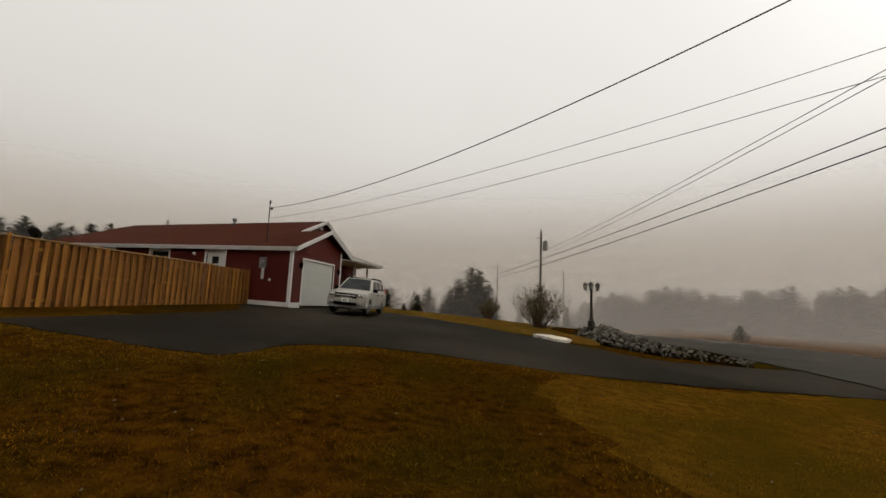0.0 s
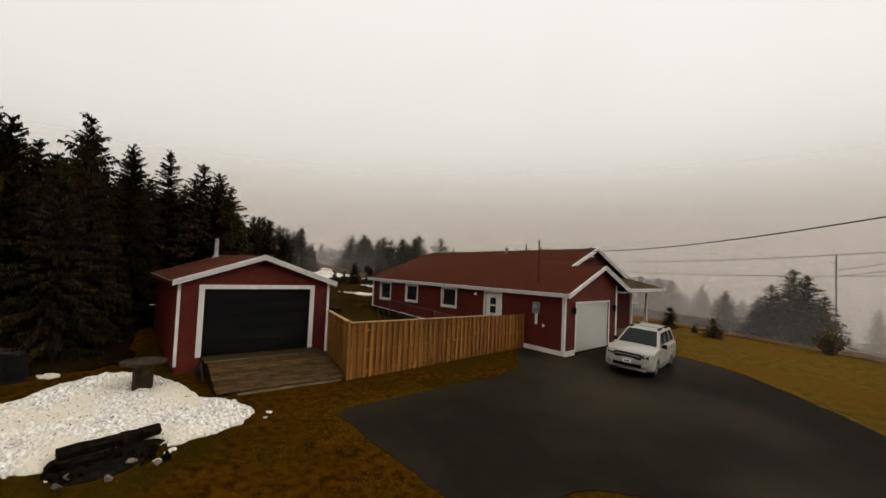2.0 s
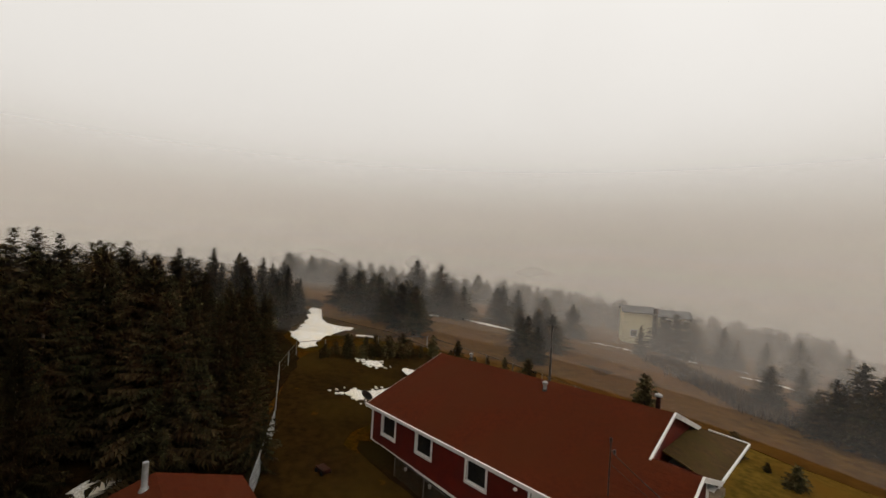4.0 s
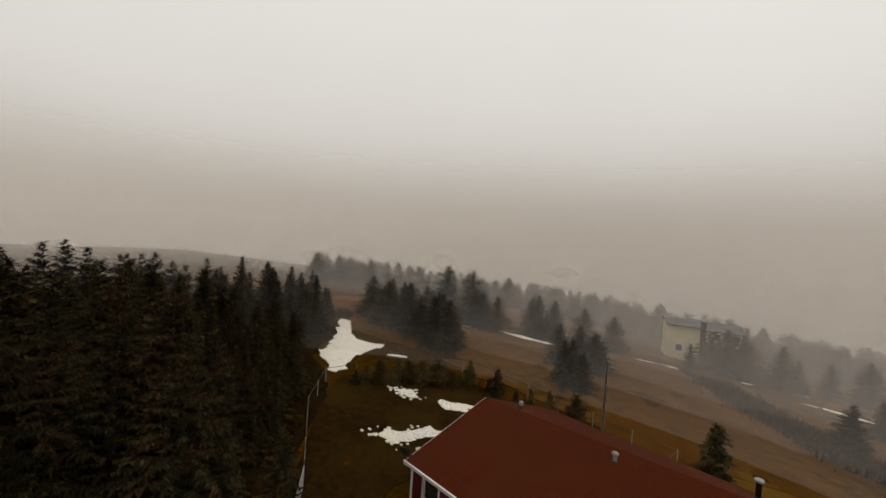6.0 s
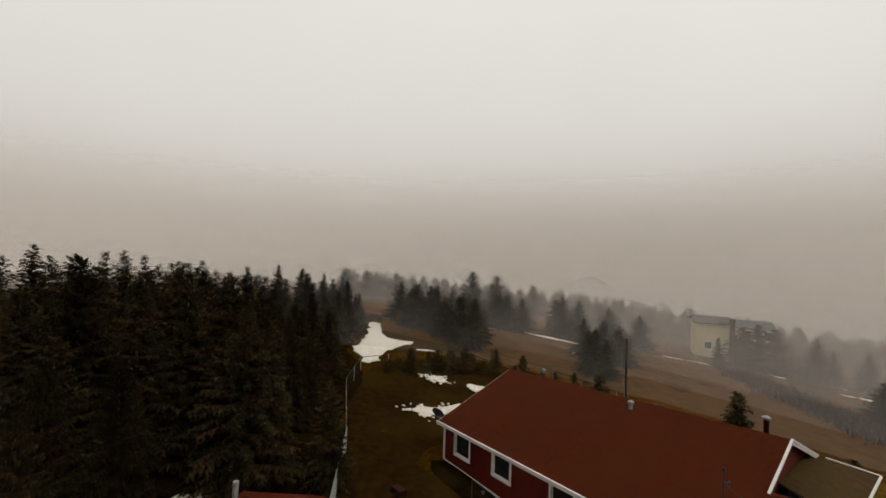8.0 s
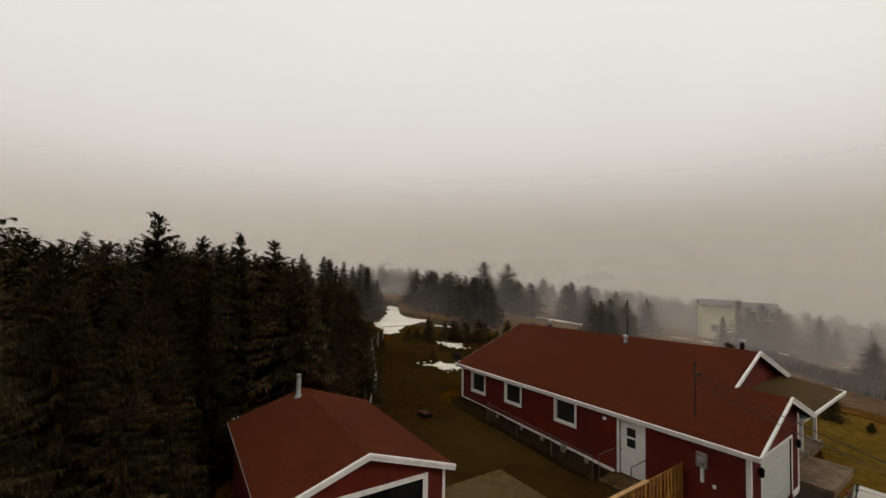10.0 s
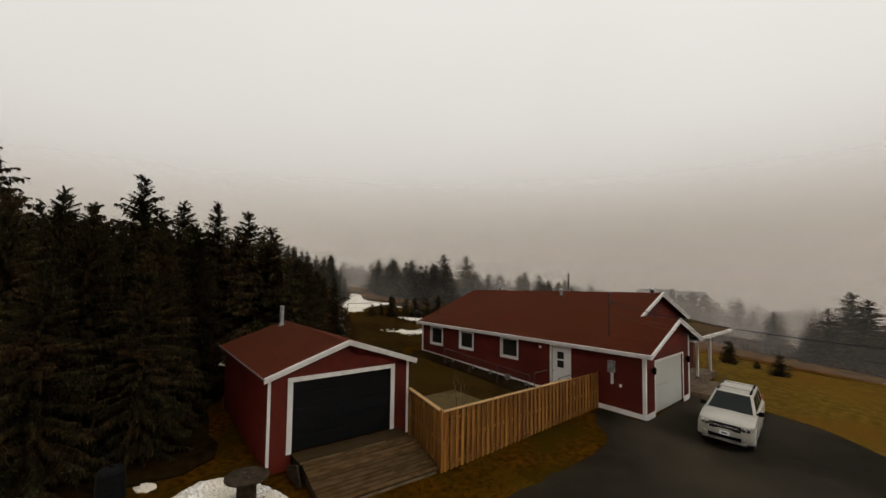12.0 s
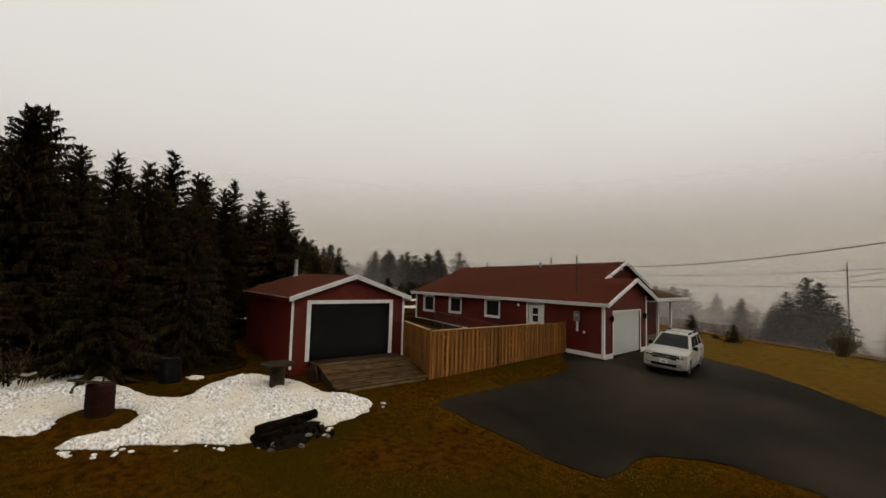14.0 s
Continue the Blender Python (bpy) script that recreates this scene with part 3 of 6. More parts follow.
for x0, x1, z0, z1 in OPENINGS:
    clapboard(bm, (x0, HY0), (x1, HY0), -0.3, z0, (0, -1))
    clapboard(bm, (x0, HY0), (x1, HY0), z1, 2.52, (0, -1))
part("cladding", bm, M_SIDING, house, "lapped dark red siding")

# garage front with its door opening
DY0, DY1, DZ = 18.90, 22.10, 2.14
bm = bmesh.new()
box(bm, GX - 0.15, GX, HY0 + 0.15, DY0, -0.6, 2.6)
box(bm, GX - 0.15, GX, DY1, GY1, -0.6, 2.6)
box(bm, GX - 0.15, GX, DY0, DY1, DZ, 2.6)
prism(bm, [(HY0 + 0.05, 2.6), (GY1, 2.6), (GY1, roof_left(2 * LOW_Y - GY1) - 0.1), (LOW_Y, LOW_Z - 0.12), (HY0 + 0.05, roof_left(HY0 + 0.05) - 0.12)], "x", GX - 0.15, GX)
box(bm, HX1, GX - 0.15, GY1 - 0.15, GY1, -0.6, 2.95)
part("wall", bm, M_SIDING, house)
bm = bmesh.new()
clapboard(bm, (GX, HY0), (GX, DY0), -0.3, DZ, (1, 0))
clapboard(bm, (GX, DY1), (GX, GY1), -0.3, DZ, (1, 0))
clapboard(bm, (GX, HY0), (GX, GY1), DZ, LOW_Z, (1, 0), top=lambda u: LOW_Z - SLOPE * abs(HY0 + u * (GY1 - HY0) - LOW_Y) - 0.05)
part("cladding", bm, M_SIDING, house, "lapped dark red siding")

# main gable and front wall behind the porch
FWIN = (24.0, 25.3, 1.15, 2.3)
bm = bmesh.new()
box(bm, HX1 - 0.15, HX1, GY1, FWIN[0], -0.6, 2.9)
box(bm, HX1 - 0.15, HX1, FWIN[1], HY1, -0.6, 2.9)
box(bm, HX1 - 0.15, HX1, FWIN[0], FWIN[1], -0.6, FWIN[2])
box(bm, HX1 - 0.15, HX1, FWIN[0], FWIN[1], FWIN[3], 2.9)
prism(bm, [(20.2, 2.9), (HY1 - 0.2, 2.9), (HY1 - 0.9, roof_right(HY1 - 0.9) - 0.1), (RIDGE_Y, RIDGE_Z - 0.12), (20.2, roof_left(20.2) - 0.12)], "x", HX1 - 0.15, HX1)
prism(bm, [(HY0 + 0.15, -0.6), (HY1, -0.6), (HY1, roof_right(HY1) - 0.2), (23.30, 4.40), (HY0 + 0.15, roof_left(HY0 + 0.15) - 0.16)], "x", HX0, HX0 + 0.15)
box(bm, HX0 + 0.15, HX1 - 0.15, HY1 - 0.15, HY1, -0.6, 2.65)
part("wall", bm, M_SIDING, house)
bm = bmesh.new()
clapboard(bm, (HX1, 20.4), (HX1, 28.2), 3.2, RIDGE_Z, (1, 0), top=lambda u: RIDGE_Z - SLOPE * abs(20.4 + u * 7.8 - RIDGE_Y) - 0.05)
clapboard(bm, (HX1, GY1), (HX1, FWIN[0]), 0.2, 2.8, (1, 0))
clapboard(bm, (HX1, FWIN[1]), (HX1, HY1), 0.2, 2.8, (1, 0))
part("cladding", bm, M_SIDING, house, "lapped dark red siding")


def shingle_roof(corner, along, up, parent, label, thick=0.07, course=0.16, up_end=None):
    """A roof plane: a plate with lapped courses of shingles. corner: eave start; along: eave vector; up: rafter vector (up_end: at the far end)."""
    bm = bmesh.new()
    c, a, u = Vector(corner), Vector(along), Vector(up)
    nrm = a.cross(u).normalized()
    if nrm.z < 0:
        nrm.negate()
    ue = Vector(up_end) if up_end else u
    vs = [c, c + a, c + a + ue, c + u]
    up_v = [bm.verts.new(v) for v in vs]
    dn_v = [bm.verts.new(v - nrm * thick) for v in vs]
    bm.faces.new(up_v)
    bm.faces.new(dn_v[::-1])
    for i in range(4):
        bm.faces.new((up_v[i], dn_v[i], dn_v[(i + 1) % 4], up_v[(i + 1) % 4]))
    roof = part("roof", bm, M_SHINGLE, parent, label)
    bm = bmesh.new()
    n = max(1, int(u.length / course))
    rnd = random.Random(5)
    for i in range(n):
        x = -rnd.uniform(0, 0.9)
        L = a.length
        while x < L:
            w = 0.95
            s, e = max(0, x), min(L, x + w)
            if e - s > 0.05:
                lift = rnd.uniform(0.003, 0.007)
                us, uf = u.lerp(ue, s / L), u.lerp(ue, e / L)
                p = [c + a * (s / L) + us * (i / n) + nrm * lift, c + a * (e / L) + uf * (i / n) + nrm * lift,
                     c + a * (e / L) + uf * ((i + 1) / n) + nrm * 0.002, c + a * (s / L) + us * ((i + 1) / n) + nrm * 0.002]
                q = [bm.verts.new(v) for v in p] + [bm.verts.new(p[0] - nrm * lift), bm.verts.new(p[1] - nrm * lift)]
                bm.faces.new(q[:4])
                bm.faces.new((q[4], q[5], q[1], q[0]))
            x += w
    tagged(part("shingles", bm, M_SHINGLE, roof), "courses of red asphalt shingles", kind="stuff")
    return roof


RX0, RXM, RXF = -25.45, -11.85, -10.1
WEST_Y, WEST_Z = 23.30, 4.60           # the ridge dips a little towards the west gable
shingle_roof((RX0, EAVE_Y, EAVE_Z), (RXM - RX0, 0, 0), (0, WEST_Y - EAVE_Y, WEST_Z - EAVE_Z), house, "red asphalt shingle roof slope", up_end=(0, RIDGE_Y - EAVE_Y, RIDGE_Z - EAVE_Z))
shingle_roof((RXM + 0.004, EAVE_Y, EAVE_Z), (RXF - RXM, 0, 0), (0, LOW_Y - EAVE_Y, LOW_Z - EAVE_Z), house, "red asphalt shingle slope over the garage")
LOWR_Y = 23.85
shingle_roof((RXF, LOWR_Y, LOW_Z - SLOPE * (LOWR_Y - LOW_Y)), (RXM - 0.6 - RXF, 0, 0), (0, LOW_Y - LOWR_Y, SLOPE * (LOWR_Y - LOW_Y)), house, "red asphalt shingle slope over the garage")
BACK_Y = 29.5
shingle_roof((RXM, BACK_Y, roof_right(BACK_Y)), (RX0 - RXM, 0, 0), (0, RIDGE_Y - BACK_Y, RIDGE_Z - roof_right(BACK_Y)), house, "red asphalt shingle roof slope", up_end=(0, WEST_Y - BACK_Y, WEST_Z - roof_right(BACK_Y)))
PORCH_Z = 2.80
bm = bmesh.new()
slab(bm, [(RXF, LOWR_Y - 0.6, PORCH_Z), (RXF, 29.05, PORCH_Z), (RXM - 0.25, 27.45, 3.42), (RXM - 0.25, LOWR_Y - 0.6, 3.42)], 0.06)
slab(bm, [(RXF, 29.06, PORCH_Z), (RXM - 0.2, 29.3, roof_right(29.3) - 0.005), (RXM - 0.2, 27.45, 3.42)], 0.05)
part("roof", bm, M_MOSSROOF, house, "low mossy brown shingle roof over the porch")


def fascia_bar(bm, a, b, drop=0.2, thick=0.045):
    """A white board under a roof edge from a to b."""
    a, b = Vector(a), Vector(b)
    side = (b - a).cross(Vector((0, 0, 1))).normalized() * thick
    up = [a + Vector((0, 0, 0.03)), b + Vector((0, 0, 0.03)), b + side + Vector((0, 0, 0.03)), a + side + Vector((0, 0, 0.03))]
    return slab(bm, [tuple(v) for v in up], drop)


def fascia(a, b, parent, drop=0.2, thick=0.045, label="white fascia board"):
    fs = part("fascia", fascia_bar(bmesh.new(), a, b, drop, thick), M_WHITE, parent, label)
    part("drip_edge", fascia_bar(bmesh.new(), Vector(a) + Vector((0, 0, 0.004)), Vector(b) + Vector((0, 0, 0.004)), drop * 0.42, thick + 0.035), M_WHITE, fs)
    return fs


fascia((RX0 - 0.03, EAVE_Y - 0.003, EAVE_Z - 0.01), (RXF + 0.03, EAVE_Y - 0.003, EAVE_Z - 0.01), house, 0.17)
fascia((RXF + 0.003, EAVE_Y, EAVE_Z), (RXF + 0.003, LOW_Y, LOW_Z), house, 0.2)
fascia((RXF + 0.003, LOW_Y, LOW_Z), (RXF + 0.003, LOWR_Y, LOW_Z - SLOPE * (LOWR_Y - LOW_Y)), house, 0.2)
fascia((RXM + 0.003, LOW_Y - 0.1, roof_left(LOW_Y - 0.1)), (RXM + 0.003, RIDGE_Y, RIDGE_Z), house, 0.2)
fascia((RXM + 0.003, RIDGE_Y, RIDGE_Z), (RXM + 0.003, 27.6, roof_right(27.6)), house, 0.2)
part("fascia", fascia_bar(bmesh.new(), (RX0 - 0.003, WEST_Y, WEST_Z - 0.05), (RX0 - 0.003, EAVE_Y, EAVE_Z - 0.05), 0.2), M_WHITE, house, "white fascia board")
part("fascia", fascia_bar(bmesh.new(), (RX0 - 0.003, BACK_Y, roof_right(BACK_Y) - 0.05), (RX0 - 0.003, WEST_Y, WEST_Z - 0.05), 0.2), M_WHITE, house, "white fascia board")
fascia((RXF + 0.003, LOWR_Y, PORCH_Z - 0.01), (RXF + 0.003, 29.06, PORCH_Z - 0.01), house, 0.16)
fascia((RXF, 29.063, PORCH_Z - 0.01), (RXM, 29.33, PORCH_Z - 0.01), house, 0.16)
part("soffit", boxes((RX0, RXF, EAVE_Y + 0.05, HY0 - 0.002, 2.46, 2.49)), M_WHITE, house, "white soffit")
part("soffit", boxes((HX1 + 0.01, RXF - 0.06, GY1 + 0.05, 29.0, PORCH_Z - 0.2, PORCH_Z - 0.16)), M_WHITE, house, "white porch ceiling")
bm = bmesh.new()
prism(bm, [(23.40, 4.45), (23.92, 4.45), (23.66, 4.62)], "x", HX1 + 0.003, HX1 + 0.03)
part("louvre", bm, M_WHITE, house, "small white gable louvre")

# trim
part("corner_trim", boxes((GX - 0.12, GX + 0.022, HY0 - 0.022, HY0 + 0.0, -0.12, 2.47), (GX, GX + 0.022, HY0, HY0 + 0.10, -0.12, 2.5), bevel=0.004), M_WHITE, house, "white corner board")
part("corner_trim", boxes((GX, GX + 0.022, GY1 - 0.13, GY1 + 0.02, -0.1, 2.95), bevel=0.004), M_WHITE, house, "white corner board")
part("corner_trim", boxes((HX0 - 0.02, HX0 + 0.13, HY0 - 0.022, HY0, 0.4, 2.47), bevel=0.004), M_WHITE, house, "white corner board")


def sloped_board(x0, x1, y0, y1, za, zb, h):
    bm = bmesh.new()
    prism(bm, [(x0, za), (x1, zb), (x1, zb + h), (x0, za + h)], "y", y0, y1)
    return bm


part("base_trim", sloped_board(HX0, -15.15, HY0 - 0.03, HY0 - 0.003, ground_z(HX0, 17.8) - 0.1, ground_z(-15.1, 17.8) - 0.02, 0.16), M_WHITE, house, "white base board along the ground")
part("base_trim", sloped_board(-13.85, GX, HY0 - 0.03, HY0 - 0.003, -0.02, -0.12, 0.2), M_WHITE, house, "white base board along the ground")
part("base_trim", boxes((GX + 0.003, GX + 0.03, HY0 + 0.10, DY0 - 0.1, -0.15, 0.09)), M_WHITE, house, "white base board")
part("base_trim", boxes((GX + 0.003, GX + 0.03, DY1 + 0.1, GY1 - 0.13, -0.15, 0.09)), M_WHITE, house, "white base board")


def window_unit(parent, cx, cz, w, h, m, split="v"):
    """White frame, sash and dark pane; local x across, y outward negative, z up."""
    win = part("window", boxes((-w / 2 - 0.10, -w / 2, -0.03, 0.10, -h / 2 - 0.1, h / 2 + 0.1), (w / 2, w / 2 + 0.10, -0.03, 0.10, -h / 2 - 0.1, h / 2 + 0.1),
                               (-w / 2, w / 2, -0.03, 0.10, h / 2, h / 2 + 0.1), (-w / 2, w / 2, -0.045, 0.10, -h / 2 - 0.1, -h / 2), bevel=0.005), M_WHITE, parent, "white window casing")
    win.matrix_world = m
    sash = part("sash", boxes((-w / 2, -w / 2 + 0.045, 0.03, 0.075, -h / 2, h / 2), (w / 2 - 0.045, w / 2, 0.03, 0.075, -h / 2, h / 2),
                              (-w / 2 + 0.045, w / 2 - 0.045, 0.03, 0.075, h / 2 - 0.045, h / 2), (-w / 2 + 0.045, w / 2 - 0.045, 0.03, 0.075, -h / 2, -h / 2 + 0.045)), M_WHITE, win)
    part("pane", boxes((-w / 2 + 0.045, w / 2 - 0.045, 0.055, 0.063, -h / 2 + 0.045, h / 2 - 0.045)), M_GLASS, win, "dark reflecting pane")
    return win


for x0, x1, z0, z1 in OPENINGS[:3]:
    window_unit(house, 0, 0, x1 - x0, z1 - z0, pose((x0 + x1) / 2, HY0, (z0 + z1) / 2))
window_unit(house, 0, 0, FWIN[1] - FWIN[0], FWIN[3] - FWIN[2], pose(HX1, (FWIN[0] + FWIN[1]) / 2, (FWIN[2] + FWIN[3]) / 2, 0, 0, 90))

# side door with two panes
x0, x1, z0, z1 = OPENINGS[3]
door = part("door", boxes((x0 + 0.02, x1 - 0.02, HY0 + 0.03, HY0 + 0.08, z0, z1 - 0.02), bevel=0.004), M_WHITE, house, "white side door with four small panes")
part("casing", boxes((x0 - 0.11, x0, HY0 - 0.03, HY0 + 0.1, z0 - 0.05, z1 + 0.1), (x1, x1 + 0.11, HY0 - 0.03, HY0 + 0.1, z0 - 0.05, z1 + 0.1), (x0, x1, HY0 - 0.03, HY0 + 0.1, z1, z1 + 0.1), bevel=0.005), M_WHITE, door)
for i in range(2):
    zc = z0 + 1.30 + i * 0.42
    part("pane", boxes((x0 + 0.30, x1 - 0.30, HY0 + 0.018, HY0 + 0.028, zc - 0.17, zc + 0.17)), M_GLASS, door, "dark door pane")
    part("moulding", boxes((x0 + 0.26, x0 + 0.30, HY0 + 0.012, HY0 + 0.03, zc - 0.21, zc + 0.21), (x1 - 0.30, x1 - 0.26, HY0 + 0.012, HY0 + 0.03, zc - 0.21, zc + 0.21),
                           (x0 + 0.30, x1 - 0.30, HY0 + 0.012, HY0 + 0.03, zc + 0.17, zc + 0.21), (x0 + 0.30, x1 - 0.30, HY0 + 0.012, HY0 + 0.03, zc - 0.21, zc - 0.17)), M_WHITE, door)
part("knob", lathe(bmesh.new(), [(0.012, 0), (0.012, 0.04), (0.03, 0.05), (0.03, 0.07), (0.01, 0.08)], 12, pose(x0 + 0.1, HY0 + 0.03, z0 + 0.95, 90)), M_GALV, door, "metal knob")

# garage door of panels
gdoor = part("garage_door", boxes((GX - 0.10, GX - 0.06, DY0, DY1, -0.05, DZ)), M_GDOOR, house, "off-white sectional garage door")
rows, cols = 4, 8
for r in range(rows):
    h = DZ / rows
    part("panel", boxes((GX - 0.062, GX - 0.045, DY0 + 0.004, DY1 - 0.004, r * h + 0.004, (r + 1) * h - 0.004), bevel=0.006), M_GDOOR, gdoor)
    for c in range(cols):
        w = (DY1 - DY0) / cols
        part("panel", boxes((GX - 0.046, GX - 0.0435, DY0 + c * w + 0.05, DY0 + (c + 1) * w - 0.05, r * h + 0.09, (r + 1) * h - 0.09), bevel=0.001), M_GDOOR, gdoor)
part("door_casing", boxes((GX, GX + 0.024, DY0 - 0.09, DY0, 0.0, DZ + 0.09), (GX, GX + 0.024, DY1, DY1 + 0.09, 0.0, DZ + 0.09), (GX, GX + 0.026, DY0, DY1, DZ, DZ + 0.09), bevel=0.003), M_WHITE, house, "white garage door casing")


def wall_lantern(m):
    lan = part("wall_lantern", boxes((-0.05, 0.05, -0.02, 0.0, -0.09, 0.09)), M_BLACK, house, "small black outdoor wall lantern")
    lan.matrix_world = m
    part("hood", lathe(bmesh.new(), [(0.02, 0.16), (0.09, 0.08), (0.075, 0.07), (0.06, -0.14), (0.02, -0.17)], 10, pose(0, -0.1, 0)), M_BLACK, lan)


wall_lantern(pose(GX + 0.022, 18.55, 1.85, 0, 0, 90))
wall_lantern(pose(GX + 0.022, 22.55, 1.85, 0, 0, 90))
fl = part("floodlight", lathe(bmesh.new(), [(0.02, 0), (0.05, 0.05), (0.07, 0.16)], 12, pose(-15.55, HY0 - 0.02, 2.18, 70)), M_WHITE, house, "small white floodlight under the eave")

# electric meter and service mast
meter = part("meter_box", boxes((-12.0, -11.66, HY0 - 0.14, HY0 - 0.014, 1.62, 2.12), bevel=0.01), M_GREYPLASTIC, house, "grey electric meter box")
part("meter_glass", lathe(bmesh.new(), [(0.10, 0), (0.10, 0.06), (0.07, 0.10)], 18, pose(-11.83, HY0 - 0.14, 1.90, 90)), M_GALV, meter, "round meter dial cover")
part("conduit", boxes((-11.87, -11.77, HY0 - 0.10, HY0 - 0.014, 1.12, 1.62), bevel=0.01), M_WHITE, meter, "pale conduit under the meter")
part("outlet_box", boxes((-11.50, -11.40, HY0 - 0.06, HY0 - 0.013, 1.03, 1.15), bevel=0.008), M_WHITE, house, "white outlet box")
mast = part("service_mast", rod(bmesh.new(), (-12.43, 18.8, 2.6), (-12.43, 18.8, 4.92), 0.026), M_IRON, house, "dark metal service mast through the roof")
part("weatherhead", lathe(bmesh.new(), [(0.025, 4.88), (0.05, 4.92), (0.05, 5.02), (0.015, 5.08)], 12, pose(-12.43, 18.8, 0)), M_IRON, mast)
bm = rod(bmesh.new(), (-12.43, 18.8, 4.62), (-12.26, 18.72, 4.64), 0.02)
lathe(bm, [(0.02, 4.55), (0.045, 4.58), (0.045, 4.70), (0.02, 4.73)], 10, pose(-12.25, 18.72, 0))
part("cable_bracket", bm, M_IRON, mast)


def roof_vent(x, y, h, r, label, metal=M_GALV):
    z = (roof_left(y) if y < RIDGE_Y else roof_right(y)) - 0.36 * max(0.0, (-12 - x) / 13.4) * max(0.0, 1 - abs(y - 23.5) / 6)
    v = part("roof_vent", rod(bmesh.new(), (x, y, z - 0.1), (x, y, z + h), r), metal, house, label)
    part("cap", lathe(bmesh.new(), [(r * 1.7, z + h - 0.02), (r * 1.7, z + h + 0.06), (r * 0.6, z + h + 0.12)], 12, pose(x, y, 0)), M_GALV, v)
    part("flashing", lathe(bmesh.new(), [(r * 2.0, z - 0.06), (r * 1.2, z + 0.12)], 12, pose(x, y, 0)), M_IRON, v)


roof_vent(-17.5, 22.75, 0.40, 0.085, "galvanised roof vent pipe with a cap")
roof_vent(-23.3, 23.75, 0.26, 0.07, "galvanised roof vent pipe with a cap")
roof_vent(-13.0, 25.2, 0.72, 0.10, "rusty metal chimney pipe behind the ridge", M_RUST)

# satellite dish
dish = part("satellite_dish", lathe(bmesh.new(), [(0.05, 0.0), (0.2, 0.03), (0.34, 0.10), (0.335, 0.11), (0.2, 0.045), (0.02, 0.02)], 24), M_IRON, house, "dark grey satellite dish at the eave corner")
dish.matrix_world = pose(-25.25, 17.5, 3.05, 60, 0, 200)
part("arm", rod(rod(bmesh.new(), (0, 0, 0.02), (0, -0.2, -0.25), 0.02), (0, -0.33, 0.1), (0, 0.0, 0.45), 0.012), M_IRON, dish)

# porch
part("porch_floor", boxes((HX1, -10.95, GY1 + 0.003, 29.3, -0.4, 0.2), bevel=0.015), M_STEP, house, "raised concrete porch floor")
for py in (26.75, 29.0):
    part("post", boxes((-11.26, -11.13, py - 0.065, py + 0.065, 0.2, PORCH_Z - 0.2), bevel=0.008), M_WHITE, house, "white porch post")
part("step", boxes((-10.94, -9.45, 23.55, 26.85, -0.5, 0.06), bevel=0.02), M_STEP, house, "pale concrete doorstep slab")

# stoop, handrail and cable along the side wall
stoop = thing("side_stoop", pose(-14.45, 17.4, 0), "weathered wooden stoop with a thin metal handrail by the door", "stoop")
part("platform", boxes((-0.7, 0.7, -0.75, 0.46, -0.2, 0.2), bevel=0.01), M_DECK, stoop)
for hx in (-0.66, 0.66):
    bm = rod(bmesh.new(), (hx, -0.7, 0.2), (hx, -0.7, 1.15), 0.02)
    rod(bm, (hx, -0.7, 1.15), (hx, 0.35, 1.15), 0.018)
    part("handrail", bm, M_PIPE, stoop, "thin grey handrail")

# ---- red garage shed ----
SU = Vector((0.0825, 0.9966))          # along its front, left to right
SN = Vector((0.9966, -0.0825))         # outward from its front
shed_m = Matrix(((SN.x, SU.x, 0, -15.45), (SN.y, SU.y, 0, 6.70), (0, 0, 1, 0.39), (0, 0, 0, 1)))
shed = thing("garage_shed", shed_m, "small red clapboard garage with black door and red roof", "garage")
SW, SD = 2.42, 6.3
SE, SR = 2.42, 3.27
half_door, door_h = 1.72, 2.14
bm = bmesh.new()
box(bm, -0.12, 0, -SW, -half_door, -0.5, SE)
box(bm, -0.12, 0, half_door, SW, -0.5, SE)
box(bm, -0.12, 0, -half_door, half_door, door_h, SE)
prism(bm, [(-SW, SE), (SW, SE), (0, SR - 0.13)], "x", -0.12, 0)
part("wall", bm, M_SIDING, shed)
part("wall", boxes((-SD, -0.12, -SW, -SW + 0.12, -0.5, SE)), M_SIDING, shed)
part("wall", boxes((-SD, -0.12, SW - 0.12, SW, -0.5, SE)), M_SIDING, shed)
bm = boxes((-SD - 0.12, -SD, -SW, SW, -0.5, SE))
prism(bm, [(-SW, SE), (SW, SE), (0, SR - 0.13)], "x", -SD - 0.12, -SD)
part("wall", bm, M_SIDING, shed)
bm = bmesh.new()
clapboard(bm, (0, -SW), (0, -half_door), -0.3, door_h, (1, 0))
clapboard(bm, (0, half_door), (0, SW), -0.3, door_h, (1, 0))
clapboard(bm, (0, -SW), (0, SW), door_h, SR, (1, 0), top=lambda u: SR - 0.1 - abs(u - 0.5) * 2 * SW * 0.35)
clapboard(bm, (-SD, -SW), (0, -SW), -0.5, SE, (0, -1))
clapboard(bm, (0, SW), (-SD, SW), -0.5, SE, (0, 1))
part("cladding", bm, M_SIDING, shed, "lapped dark red siding")
EW = 2.64
SZ0 = SR - EW * 0.335
shingle_roof((0.24, -EW, SZ0), (-SD - 0.5, 0, 0), (0, EW, SR - SZ0), shed, "red asphalt shingle slope")
shingle_roof((0.24, EW, SZ0), (-SD - 0.5, 0, 0), (0, -EW, SR - SZ0), shed, "red asphalt shingle slope")
